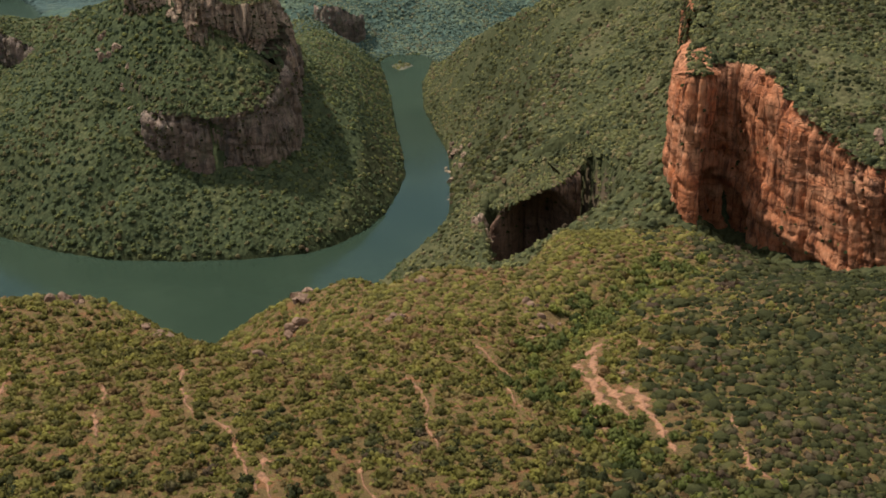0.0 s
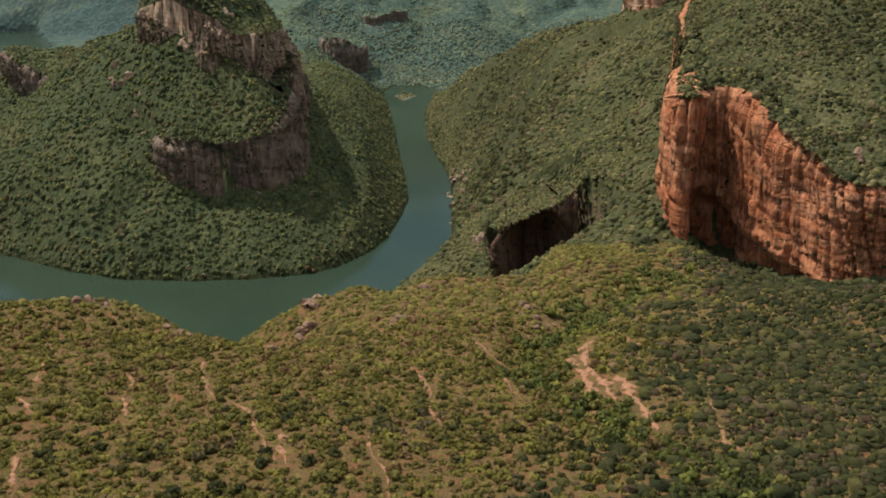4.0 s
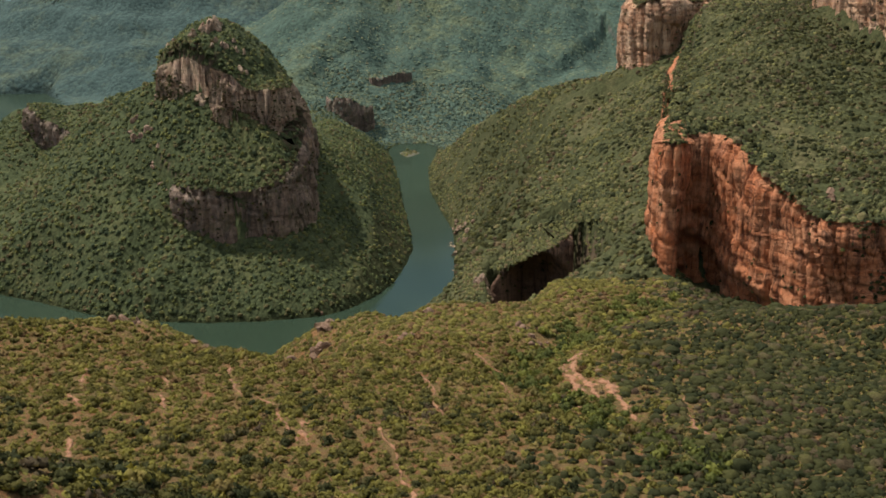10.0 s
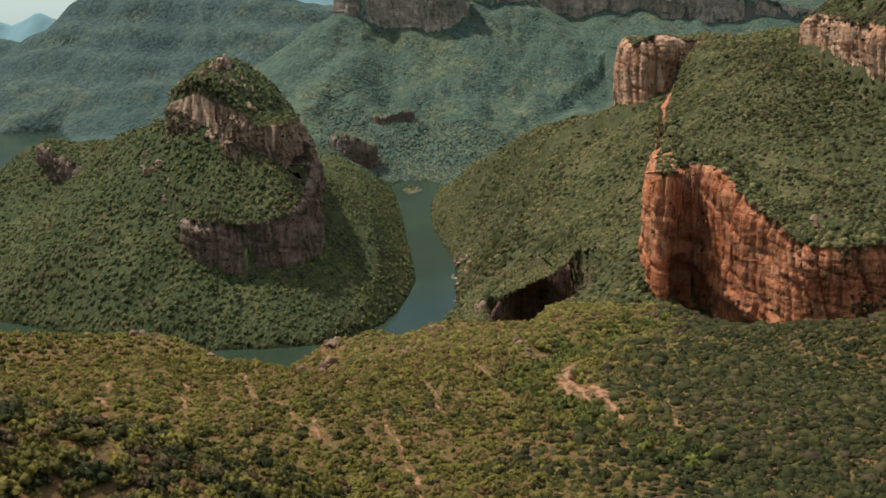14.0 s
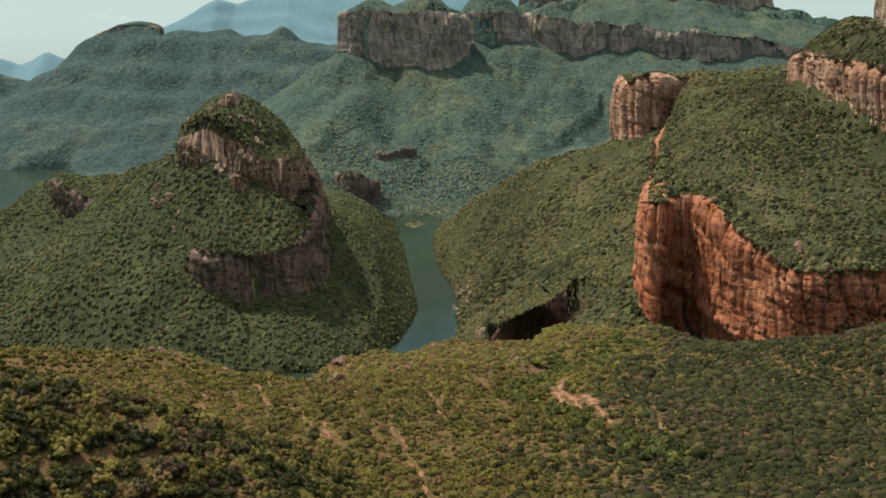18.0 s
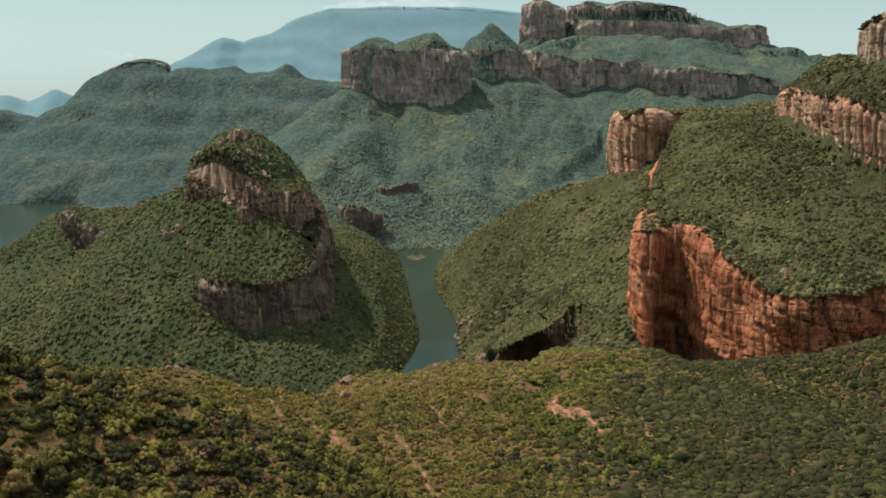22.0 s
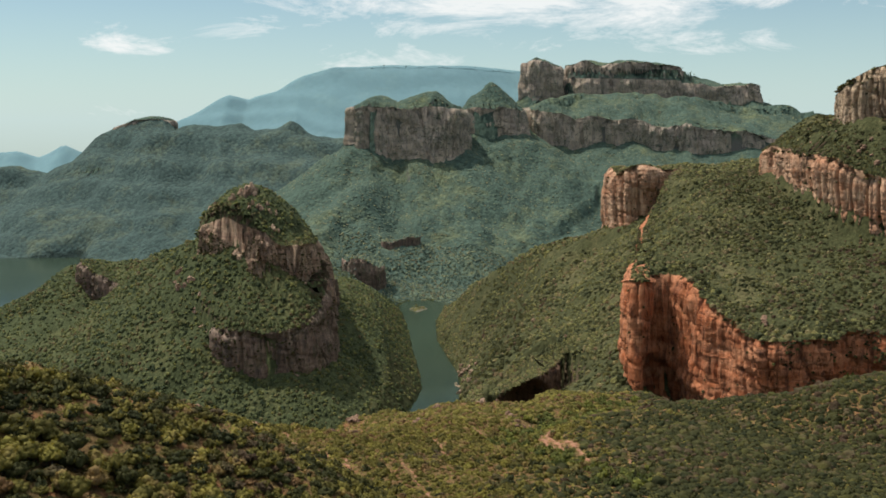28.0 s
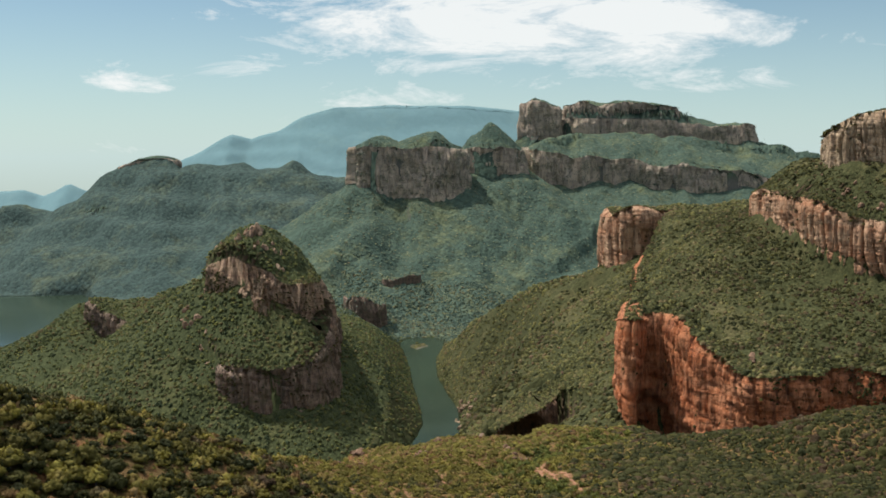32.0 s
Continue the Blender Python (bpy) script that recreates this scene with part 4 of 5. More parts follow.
# ---------------------------------------------------------------- bare soil, tracks and boulders
TRACKS = [  # label, width, rows (x, y)
    ("narrow bare red footpath through the bush", 1.3, [(-31, 375), (-30, 361), (-24, 339), (-21, 323), (-19, 311), (-14, 300), (-11, 270), (-8, 250)]),
    ("eroded bare slope of pale red earth", 4.0, [(82, 524), (72, 508), (65, 492), (67, 461), (70, 443), (63, 422), (68, 411)]),
    ("pale red scar beside the eroded slope", 3.6, [(75, 506), (71, 466), (75, 441), (78, 418)]),
    ("eroded red-earth gully bank", 3.6, [(82, 450), (84, 444), (85, 427), (89, 413), (88, 395), (93, 386)]),
    ("thin red erosion scar between bushes", 1.7, [(120, 418), (117, 396), (117, 382), (116, 371), (122, 358)]),
    ("pale stony break along the rise", 1.6, [(104, 559), (118, 566), (134, 577)]),
    ("bare red patch above the gully", 2.6, [(97, 522), (100, 512), (104, 498)]),
    ("bare red bank under a tree in the ravine", 2.6, [(44, 540), (52, 548), (61, 556)]),
    ("short worn red-earth path between bushes", 1.5, [(-18, 470), (-11, 454), (-6, 429), (-5, 410), (-5, 396), (-2, 383)]),
    ("thin stony path along a low rise", 1.6, [(14, 526), (21, 511), (24, 497), (30, 485), (31, 443), (34, 426)]),
    ("sandy red footpath crossing the slope", 1.0, [(-97, 414), (-84, 395), (-73, 365), (-64, 345)]),
    ("bare red patches on the open hillside", 1.5, [(-147, 421), (-142, 408), (-138, 394)]),
    ("worn red strip under scattered bushes", 1.2, [(-121, 474), (-115, 452), (-109, 434), (-103, 417)]),
    ("small red earth patch between low bushes", 1.5, [(-199, 468), (-195, 454), (-190, 438)]),
    ("small bare strip near the hill's crest", 1.3, [(-184, 462), (-176, 474), (-170, 485)]),
    ("bare red opening in the hillside bush", 1.5, [(-155, 456), (-150, 446), (-144, 432)]),
    ("reddish opening among dry shrubs", 1.3, [(-193, 420), (-186, 408), (-179, 396)]),
    ("thin red wash down the hillside", 1.6, [(-172, 360), (-167, 344), (-162, 328)]),
    ("pale sandy strip beside the footpath", 1.6, [(-70, 378), (-62, 354), (-58, 337)]),
    ("bare red landslip among dark bushes", 2.6, [(-121, 28), (-117, 11), (-113, -3), (-108, -13), (-103, -24)]),
]


def ribbon(pts, width, seed, lift=0.45):
    """An uneven strip laid on the ground."""
    p = np.asarray(pts, float)
    run = np.concatenate([[0], np.cumsum(np.hypot(*np.diff(p, axis=0).T))])
    s = np.arange(0, run[-1], 1.2)
    x, y = np.interp(s, run, p[:, 0]), np.interp(s, run, p[:, 1])
    x, y = x + 1.8 * fbm(s / 14, s * 0 + seed, 3, seed), y + 1.2 * fbm(s / 14 + 50, s * 0 + seed, 3, seed)
    tx, ty = np.gradient(x), np.gradient(y)
    ln = np.hypot(tx, ty) + 1e-9
    w = width * (0.12 + 0.95 * np.abs(fbm(s / 7, s * 0 + 7 * seed, 3, seed + 1))) * np.clip(np.minimum(s, run[-1] - s) / 6, 0.12, 1)
    V = []
    for k in np.linspace(-1, 1, 7):
        wk = k * w * (1 + 0.75 * fbm(s / 2.6 + 30 * k, s * 0, 2, seed))
        xx, yy = x - ty / ln * wk, y + tx / ln * wk
        V.append(np.stack([xx, yy, sample(HH, xx, yy) + lift - 0.55 * k * k], -1))
    V = np.stack(V, 1)
    n = len(s)
    k = np.arange(n * 7).reshape(n, 7)
    return V.reshape(-1, 3), np.stack([k[:-1, :-1], k[1:, :-1], k[1:, 1:], k[:-1, 1:]], -1).reshape(-1, 4)


for i, (label, width, pts) in enumerate(TRACKS):
    v, f = ribbon(pts, width, i)
    tagged(mesh_object("dirt_track", v, f, MAT_TRACK, smooth=True), label, "path", kind="structure")



def ico(level):
    bm = bmesh.new()
    bmesh.ops.create_icosphere(bm, subdivisions=level, radius=1.0)
    v = np.array([q.co for q in bm.verts])
    f = np.array([[q.index for q in face.verts] for face in bm.faces])
    bm.free()
    return v, f


ICO1, ICO3 = ico(1), ico(3)


def boulder_mesh(seed, mat):
    """An angular block: a ball cut by random planes."""
    rs = np.random.RandomState(seed)
    v, f = ICO3[0].copy(), ICO3[1]
    for _ in range(9):
        n = rs.randn(3)
        n /= np.linalg.norm(n)
        d = 0.45 + 0.35 * rs.rand()
        over = np.maximum(v @ n - d, 0)
        v -= over[:, None] * n
    v *= 0.7 + 0.6 * rs.rand(3)
    v += 0.03 * rs.randn(*v.shape)
    me = bpy.data.meshes.new("boulder")
    me.from_pydata(v.tolist(), [], f.tolist())
    me.materials.append(mat)
    return me


BOULDERS = [boulder_mesh(i, MAT_STONE) for i in range(7)]
CRAGS = [boulder_mesh(20 + i, MAT_GREY) for i in range(7)]


def boulders(spots, label, group, kinds=BOULDERS, tall=0.8, sink=0.12):
    """Rows (x, y, count, spread, size) of separate stones lying on the land."""
    rs = np.random.RandomState(len(spots) + 5)
    for x, y, count, spread, size in spots:
        for _ in range(count):
            px, py, s = x + spread * rs.randn(), y + spread * rs.randn(), size * (0.55 + 0.9 * rs.rand())
            ob = new("boulder", kinds[rs.randint(7)])
            ob.matrix_basis = pose(px, py, float(sample(HH, np.array(px), np.array(py))) + sink * s, *(rs.rand(3) * ((360, 360, 360) if tall < 1 else (20, 20, 360)))) @ Matrix.Diagonal((s, s, s * tall, 1))
            tagged(ob, label, "boulder", group)


OUTCROPS = [(-88, 656, 9, 3.0, 3.6), (-86, 640, 5, 2.0, 3.0), (-87, 617, 8, 2.2, 3.2), (-9, 690, 8, 2.6, 3.4), (-13, 640, 4, 1.6, 2.6), (-24, 566, 6, 2.4, 2.0), (-16, 560, 3, 2.0, 1.6),
            (-205, 572, 9, 5.5, 2.8), (-196, 566, 5, 4, 2.2), (-152, 552, 6, 4, 2.2), (-144, 540, 5, 4, 2.0), (-136, 526, 5, 3, 1.8), (-92, 503, 5, 2.4, 2.4), (60, 575, 8, 8, 2.4), (50, 590, 5, 5, 2.4)]
RIM_ROCKS = [boulder_mesh(40 + i, MAT_STONE) for i in range(7)]
boulders(OUTCROPS, "angular tawny sandstone block in a rim outcrop", "blocks of the rim outcrops", RIM_ROCKS, 1.0, 0.1)
boulders([(82, 1392, 4, 3.5, 4.2), (316, 800, 4, 5, 3.2), (120, 1100, 5, 14, 2.6), (30, 1350, 4, 10, 2.4), (180, 1400, 8, 50, 2.6), (150, 1250, 5, 30, 2.2)],
         "pale sandstone boulder among bushes", "boulders on the spur")
boulders([(470, 985, 5, 9, 3.2), (455, 1060, 6, 14, 2.8), (480, 962, 5, 9, 3.6), (500, 945, 4, 8, 3.0)], "fallen pale block below the cliff tower", "blocks below the tower")
boulders([(41, 317, 1, 0.1, 1.5), (-96, 1350, 3, 4, 2.2), (-470, 1275, 2, 4, 2.4), (-160, 1264, 1, 2, 2.0)],
         "pale weathered boulder at the water's edge", "shore boulders")
boulders([(-112, 18, 7, 5, 1.2), (-128, -18, 3, 3, 2.2), (-95, 40, 4, 8, 1.0), (-60, 120, 4, 16, 1.0), (-40, 60, 4, 14, 0.9), (70, 460, 8, 12, 0.9), (30, 500, 5, 10, 1.0)],
         "small pale stone on red earth between bushes", "stones on the slope")

boulders([(-452, 1500, 3, 7, 5.0), (-436, 1462, 4, 7, 5.5), (-412, 1428, 4, 7, 5.0), (-392, 1400, 3, 6, 5.0)], "broken pale outcrop on the butte's skirt", "outcrops on the skirt", CRAGS, 1.2, -0.3)
boulders([(-360, 1500, 4, 5, 5.0), (-345, 1512, 7, 5, 6.5), (-336, 1530, 7, 5, 6.5), (-300, 1500, 4, 8, 4.5), (-280, 1480, 4, 8, 4.0), (-318, 1482, 4, 6, 4.5), (-400, 1530, 3, 6, 4.5)],
         "tawny rock rib among bushes on the butte's dome", "rock ribs on the dome", CRAGS, 1.7, 0.15)
boulders([(17, 1560, 7, 9, 4.6), (18, 1610, 9, 9, 5.2), (16, 1660, 8, 9, 4.8), (11, 1720, 5, 8, 4.0), (10, 1480, 5, 8, 3.6)], "dark red rock of the river bank", "rocks of the bank", [boulder_mesh(60 + i, MAT_GREY) for i in range(7)], 1.0, 0.1)
boulders([(36, 1074, 4, 3, 4.0), (46, 1058, 4, 3, 4.0)], "broken red-brown rock beside the cave", "rocks at the cave", CRAGS, 1.3, -0.2)

# the islet where the river ends
th = np.linspace(0, 2 * math.pi, 25)[:-1]
rows = [(1.0, -1.0), (0.9, 0.5), (0.6, 1.6), (0.25, 2.1)]
V = np.concatenate([np.stack([r * (19 + 5 * np.sin(2 * th + 1) + 3 * np.sin(5 * th)) * np.cos(th) - 88, r * (34 + 9 * np.sin(3 * th)) * np.sin(th) + 2418, np.full(24, z)], 1) for r, z in rows])
k = np.arange(96).reshape(4, 24)
F = np.stack([k[:-1], np.roll(k[:-1], -1, 1), np.roll(k[1:], -1, 1), k[1:]], -1).reshape(-1, 4)
islet = empty("islet", (-88, 2418, 0), "low sandy islet with yellow-green reeds in the river", "islet")
part("sandbank", V, np.vstack([F, [(72 + i, 72 + (i + 1) % 24, 72 + (i + 2) % 24, 72 + (i + 3) % 24) for i in range(0, 22, 2)]]), MAT_SHOAL, islet)

# ---------------------------------------------------------------- vegetation


def off_track(x, y):
    d = np.full(x.shape, 1e9)
    for ox, oy, _, spread, _ in OUTCROPS:
        d = np.minimum(d, np.hypot(x - ox, y - oy) - 1.1 * spread)
    for (_, width, pts) in TRACKS:
        d = np.minimum(d, nearest(x, y, pts)[0] - width)
    return d


def cliff_gap(x, y):
    """Signed distance inside the nearest cliff rim, where one is near."""
    best = np.full(x.shape, -1e9)
    for name, field in EDGES.items():
        d = sample(field, x, y)
        best = np.where(np.abs(d) < np.abs(best), d, best)
    return best


def land_z(x, y):
    """The land's height, with the tops carried right up to their rims."""
    up, low, over = sample(TOPS, x, y), sample(HH, x, y), np.zeros(np.shape(x), bool)
    on_top = np.zeros(np.shape(x), bool)
    for name, field in EDGES.items():
        d = sample(field, x, y)
        on_top |= (d > 0) & (d < 30)
        over |= (d > -38) & (d <= 0)
    return np.where(on_top & ~over, np.maximum(up, low), low)


def scatter(x0, x1, y0, y1, gap, seed):
    """A jittered grid of places inside the part of the canyon that opens ahead."""
    rs = np.random.RandomState(seed)
    gx, gy = np.meshgrid(np.arange(x0, x1, gap), np.arange(y0, y1, gap))
    x = (gx + gap * (rs.rand(*gx.shape) - 0.5) * 1.5).ravel()
    y = (gy + gap * (rs.rand(*gx.shape) - 0.5) * 1.5).ravel()
    lee = (y > 1880) & (y < 3000) & ((x < -340) | (x > 420 + 0.5 * (y - 2700)) | (x > 130) & (y < 2650)) | (x > 480) & (y < 2500) | (x < -270) & (y > 1800) & (y < 2500)
    m = (np.abs(x) < 0.41 * (y + 400) + 40) & (sample(SHORE, x, y) > 1.5) & ((rs.rand(len(x)) < 0.3) | ~lee)
    x, y = x[m], y[m]
    gap_c = cliff_gap(x, y)
    m = ~((x > 18) & (x < 152) & (y > 1040) & (y < 1126)) & ~((gap_c > -3) & (gap_c < 1.5))
    return x[m], y[m], rs


OCTA = np.array([(1, 0, 0), (0, 1, 0), (-1, 0, 0), (0, -1, 0), (0, 0, 1), (0, 0, -1)], float), np.array([(0, 1, 4), (1, 2, 4), (2, 3, 4), (3, 0, 4), (1, 0, 5), (2, 1, 5), (3, 2, 5), (0, 3, 5)])


def crown_near(seed, lobes, sprays, squash, leaf=1.0, core=OCTA, lump=1.0):
    """A bush of several uneven rounded lobes with loose leaf sprays on them."""
    rs = np.random.RandomState(seed)
    V, F, n = [], [], 0
    for k in range(lobes):
        th = 2 * math.pi * (k + 0.7 * rs.rand()) / lobes
        away = 0.0 if k == 0 else 0.3 + 0.45 * rs.rand()
        big = lump * (0.4 + 0.22 * rs.rand() + (0.14 if k == 0 else 0))
        mid = np.array([away * math.cos(th), away * math.sin(th), squash * (0.36 + 0.35 * rs.rand() + (0.25 if k == 0 else 0))])
        V.append(core[0] * big * (0.78 + 0.44 * rs.rand(len(core[0]), 1)) + mid)
        F.append(core[1] + n)
        n += len(core[0])
        for i in range(sprays):
            d = rs.randn(3)
            d[2] = abs(d[2]) - 0.2
            d /= np.linalg.norm(d)
            c = mid + d * big * (0.85 + 0.25 * rs.rand())
            nrm = d + 0.5 * rs.randn(3)
            nrm /= np.linalg.norm(nrm)
            a = np.cross(nrm, rs.randn(3))
            a /= np.linalg.norm(a)
            b = np.cross(nrm, a)
            r = leaf * (0.14 + 0.13 * rs.rand())
            bow = nrm * r * 0.5
            V.append(np.array([c - a * r * 1.1 - bow, c - b * r * 0.8 + bow, c + b * r * 0.85 + bow, c + a * r - bow]))
            F.append(np.array([(0, 1, 2), (1, 3, 2)]) + n)
            n += 4
    return np.vstack(V), np.vstack(F)


def crown_far(seed, around, rings, sprays):
    """A crown seen from far: a knobbly dome and a few loose sprays."""
    rs = np.random.RandomState(seed)
    V = [(0.15 * rs.randn(), 0.15 * rs.randn(), 1.0 + 0.25 * rs.rand())]
    for r in range(1, rings + 1):
        a = r / rings * 1.75
        for k in range(around):
            th = 2 * math.pi * (k + 0.5 * (r % 2)) / around
            q = 0.66 + 0.62 * rs.rand()
            V.append((math.sin(a) * math.cos(th) * q, math.sin(a) * math.sin(th) * q, math.cos(a) * q * 0.9 + 0.15))
    F = [(0, 1 + k, 1 + (k + 1) % around) for k in range(around)]
    for r in range(rings - 1):
        for k in range(around):
            a, b = 1 + r * around + k, 1 + r * around + (k + 1) % around
            F += [(a, a + around, b), (b, a + around, b + around)]
    n = len(V)
    V = np.array(V)
    extra = []
    for i in range(sprays):
        d = rs.randn(3)
        d[2] = abs(d[2])
        d /= np.linalg.norm(d)
        c = d * 0.92
        a, b = rs.randn(3) * 0.26, rs.randn(3) * 0.26
        extra += [c + a, c - a * 0.6 + b, c - b]
        F.append((n + 3 * i, n + 3 * i + 1, n + 3 * i + 2))
    if extra:
        V = np.vstack([V, np.array(extra)])
    return V, np.array(F)


def plant(name, kinds, x, y, radius, tall, mat, label, category, rs, sink=0.25, smooth=True, z=None):
    """All the bushes of one kind and stretch as one mesh."""
    z = land_z(x, y) if z is None else z
    pick = rs.randint(len(kinds), size=len(x))
    turn = rs.rand(len(x)) * 2 * math.pi
    Vs, Fs, own, n = [], [], [], 0
    for k, (v, f) in enumerate(kinds):
        m = np.where(pick == k)[0]
        if not len(m):
            continue
        c, s = np.cos(turn[m])[:, None], np.sin(turn[m])[:, None]
        r = radius[m][:, None]
        P = np.stack([(v[:, 0] * c - v[:, 1] * s) * r + x[m][:, None], (v[:, 0] * s + v[:, 1] * c) * r + y[m][:, None],
                      v[:, 2] * r * tall[m][:, None] + z[m][:, None] - sink * r], -1)
        Fs.append((f[None] + (np.arange(len(m)) * len(v))[:, None, None]).reshape(-1, 3) + n)
        Vs.append(P.reshape(-1, 3))
        own.append(np.repeat(rs.rand(len(m)), len(v)))
        n += P.shape[0] * P.shape[1]
    ob = mesh_object(name, np.vstack(Vs), np.vstack(Fs), mat, smooth=smooth)
    ob.data.attributes.new("bush", "FLOAT", "POINT").data.foreach_set("value", np.concatenate(own).astype(np.float32))
    return tagged(ob, label, category, kind="stuff")


CLOSE_KINDS = [crown_near(100 + i, 6 + i % 4, 7, 0.66 + 0.16 * (i % 3), 0.85, OCTA, 0.74) for i in range(12)]
NEAR_KINDS = [crown_near(i, 4 + i % 3, 6, 0.62 + 0.16 * (i % 3), 1.0, OCTA, 0.84) for i in range(12)]
RIM_KINDS = [crown_far(60 + i, 7, 2, 7) for i in range(10)]
MID_KINDS = [crown_far(20 + i, 6, 2, 3) for i in range(12)]
FAR_KINDS = [crown_far(40 + i, 5, 1, 1) for i in range(8)]
rs = np.random.RandomState(77)
ix, iy = -88 + 8 * rs.randn(36), 2418 + 15 * rs.randn(36)
reeds = plant("reeds", MID_KINDS, ix, iy, 2.8 + 2.4 * rs.rand(36), 0.7 + 0.3 * rs.rand(36), MAT_DRYWOOD, "", "", rs, z=np.full(36, 1.5))
child_of(reeds, islet)
reeds["kind"] = ""
del reeds["kind"]

# foreground bush, thicker on the right-hand rise and in the hollows
x, y, rs = scatter(-520, 620, -110, 1000, 4.3, 70)
form = sample(COVER, x, y)
thick = 1.0 + 0.28 * fbm(x / 55, y / 55, 3, 2) + 0.3 * np.clip((x - 20) / 130, -0.4, 1) + 0.2 * np.clip((y - 500) / 200, 0, 1) + 0.5 * np.clip((330 - y) / 80, 0, 1)
m = (form < 0.5) & (rs.rand(len(x)) < thick * np.where(y < 300, 0.7, 1.0)) & (off_track(x, y) > 2.0 * rs.rand(len(x)) - 0.4)
x, y = x[m], y[m]
size = (1.6 + 2.4 * rs.rand(len(x)) ** 1.8) * (1 + 0.12 * np.clip((x - 40) / 80, 0, 1)) + 0.5 * fbm(x / 30, y / 30, 2, 4).clip(0, 1)
size *= np.where(rs.rand(len(x)) < 0.07, 1.3, 1.0) * (1 + 0.3 * np.clip((300 - y) / 120, 0, 1))
# the nearest slope's larger bushes stand as trees of their own
own = (x > -215) & (x < 20) & (y > 0) & (y < 250) & (size > 3.6)
own &= np.cumsum(own) <= 260
TREES = np.stack([x[own], y[own], size[own]], 1)
keep = ~own
rise = x - 84 - 0.25 * (y - 400) + 30 * fbm(x / 30, y / 30, 3, 3) + 60 * (rs.rand(len(x)) - 0.5)
k = rise >= 0
plant("bushes", RIM_KINDS, x[k], y[k], np.where(rs.rand(k.sum()) < 0.22, 1.25, 0.8) * size[k], 0.65 + 0.35 * rs.rand(k.sum()), MAT_BUSH, "close dark-green bush on a rounded rise", "bushes", rs, 0.25)
x2, y2, rs = scatter(80, 560, 250, 760, 3.6, 81)
m = (x2 - 100 - 0.25 * (y2 - 400) > 70 * rs.rand(len(x2))) & (sample(COVER, x2, y2) < 0.5)
plant("bushes", MID_KINDS, x2[m], y2[m], 1.3 + 1.4 * rs.rand(m.sum()), 0.7 + 0.3 * rs.rand(m.sum()), MAT_BUSH, "low close undergrowth on a rounded rise", "bushes", rs, 0.2)
leafy_dark = rs.rand(len(x)) < 0.5 * np.clip((240 - y) / 50, 0, 1) * np.clip((60 - x) / 60, 0.3, 1)
for kinds, a, b, k, mat, label in ((CLOSE_KINDS, -200, 300, leafy_dark, MAT_BUSH, "dark-green bushes on the near hillside"), (CLOSE_KINDS, -200, 300, ~leafy_dark, MAT_LEAF, "olive-green and dry bushes on the near hillside"),
                                   (NEAR_KINDS, 300, 560, ~leafy_dark, MAT_LEAF, "scattered olive bushes on red earth"), (RIM_KINDS, 560, 1000, ~leafy_dark, MAT_LEAF, "dense olive bush on the canyon rim")):
    k = keep & (y >= a) & (y < b) & (rise < 0) & k
    plant("bushes", kinds, x[k], y[k], size[k] * (1.0 if b < 600 else 0.85), 0.65 + 0.4 * rs.rand(k.sum()), mat, label, "bushes", rs, 0.25)

# the same bush goes on behind, under the flight
rs = np.random.RandomState(83)
gx, gy = np.meshgrid(np.arange(-330, 330, 7.6), np.arange(-480, 60, 7.6))
x, y = (gx + 7 * (rs.rand(*gx.shape) - 0.5)).ravel(), (gy + 7 * (rs.rand(*gx.shape) - 0.5)).ravel()
m = (np.abs(x) > 0.41 * (y + 400) + 60) | (y < -112)
plant("bushes", MID_KINDS, x[m], y[m], 2.4 + 2.6 * rs.rand(m.sum()), 0.75 + 0.35 * rs.rand(m.sum()), MAT_LEAF, "olive bush on the high ground behind", "bushes", rs)

# darker bushes among the olive ones on the nearest slope
x, y, rs = scatter(-260, 160, -110, 420, 5.6, 85)
m = (rs.rand(len(x)) < 0.26 + 0.45 * fbm(x / 30, y / 30, 3, 4) + 0.25 * np.clip((-x - 50) / 60, 0, 1) * np.clip((230 - y) / 60, 0, 1)) & (off_track(x, y) > 1.0)
plant("bushes", NEAR_KINDS, x[m], y[m], 1.8 + 2.4 * rs.rand(m.sum()) ** 1.4, 0.7 + 0.4 * rs.rand(m.sum()), MAT_BUSH, "dark-green bushes among olive ones on the hillside", "bushes", rs)

# taller green trees along the ravine
line = [(150, 690), (95, 610), (62, 540), (40, 470), (80, 380), (110, 330)]
x, y, rs = scatter(0, 260, 300, 720, 6.0, 79)
far_off, _ = nearest(x, y, line)
m = (far_off < 20 * (0.4 + 0.8 * rs.rand(len(x)))) & (rs.rand(len(x)) < 0.62)
plant("ravine_trees", NEAR_KINDS, x[m], y[m], 3.0 + 2.2 * rs.rand(m.sum()), 0.9 + 0.4 * rs.rand(m.sum()), MAT_LUSH, "bright and dark-green leafy trees in the ravine", "trees", rs)

# low scrub and tufts between the bushes
x, y, rs = scatter(-480, 560, -80, 640, 3.2, 75)
m = (sample(COVER, x, y) < 0.5) & (rs.rand(len(x)) < 0.74 + 0.35 * fbm(x / 25, y / 25, 3, 1)) & (off_track(x, y) > -4.5 * rs.rand(len(x)))
x, y = x[m], y[m]
SCRUB_KINDS = [crown_far(80 + i, 5, 1, 3) for i in range(6)]
plant("scrub", SCRUB_KINDS, x, y, 0.65 + 0.85 * rs.rand(len(x)), 0.6 + 0.5 * rs.rand(len(x)), MAT_LEAF, "low dry scrub and tufts on red earth", "scrub", rs, 0.1)

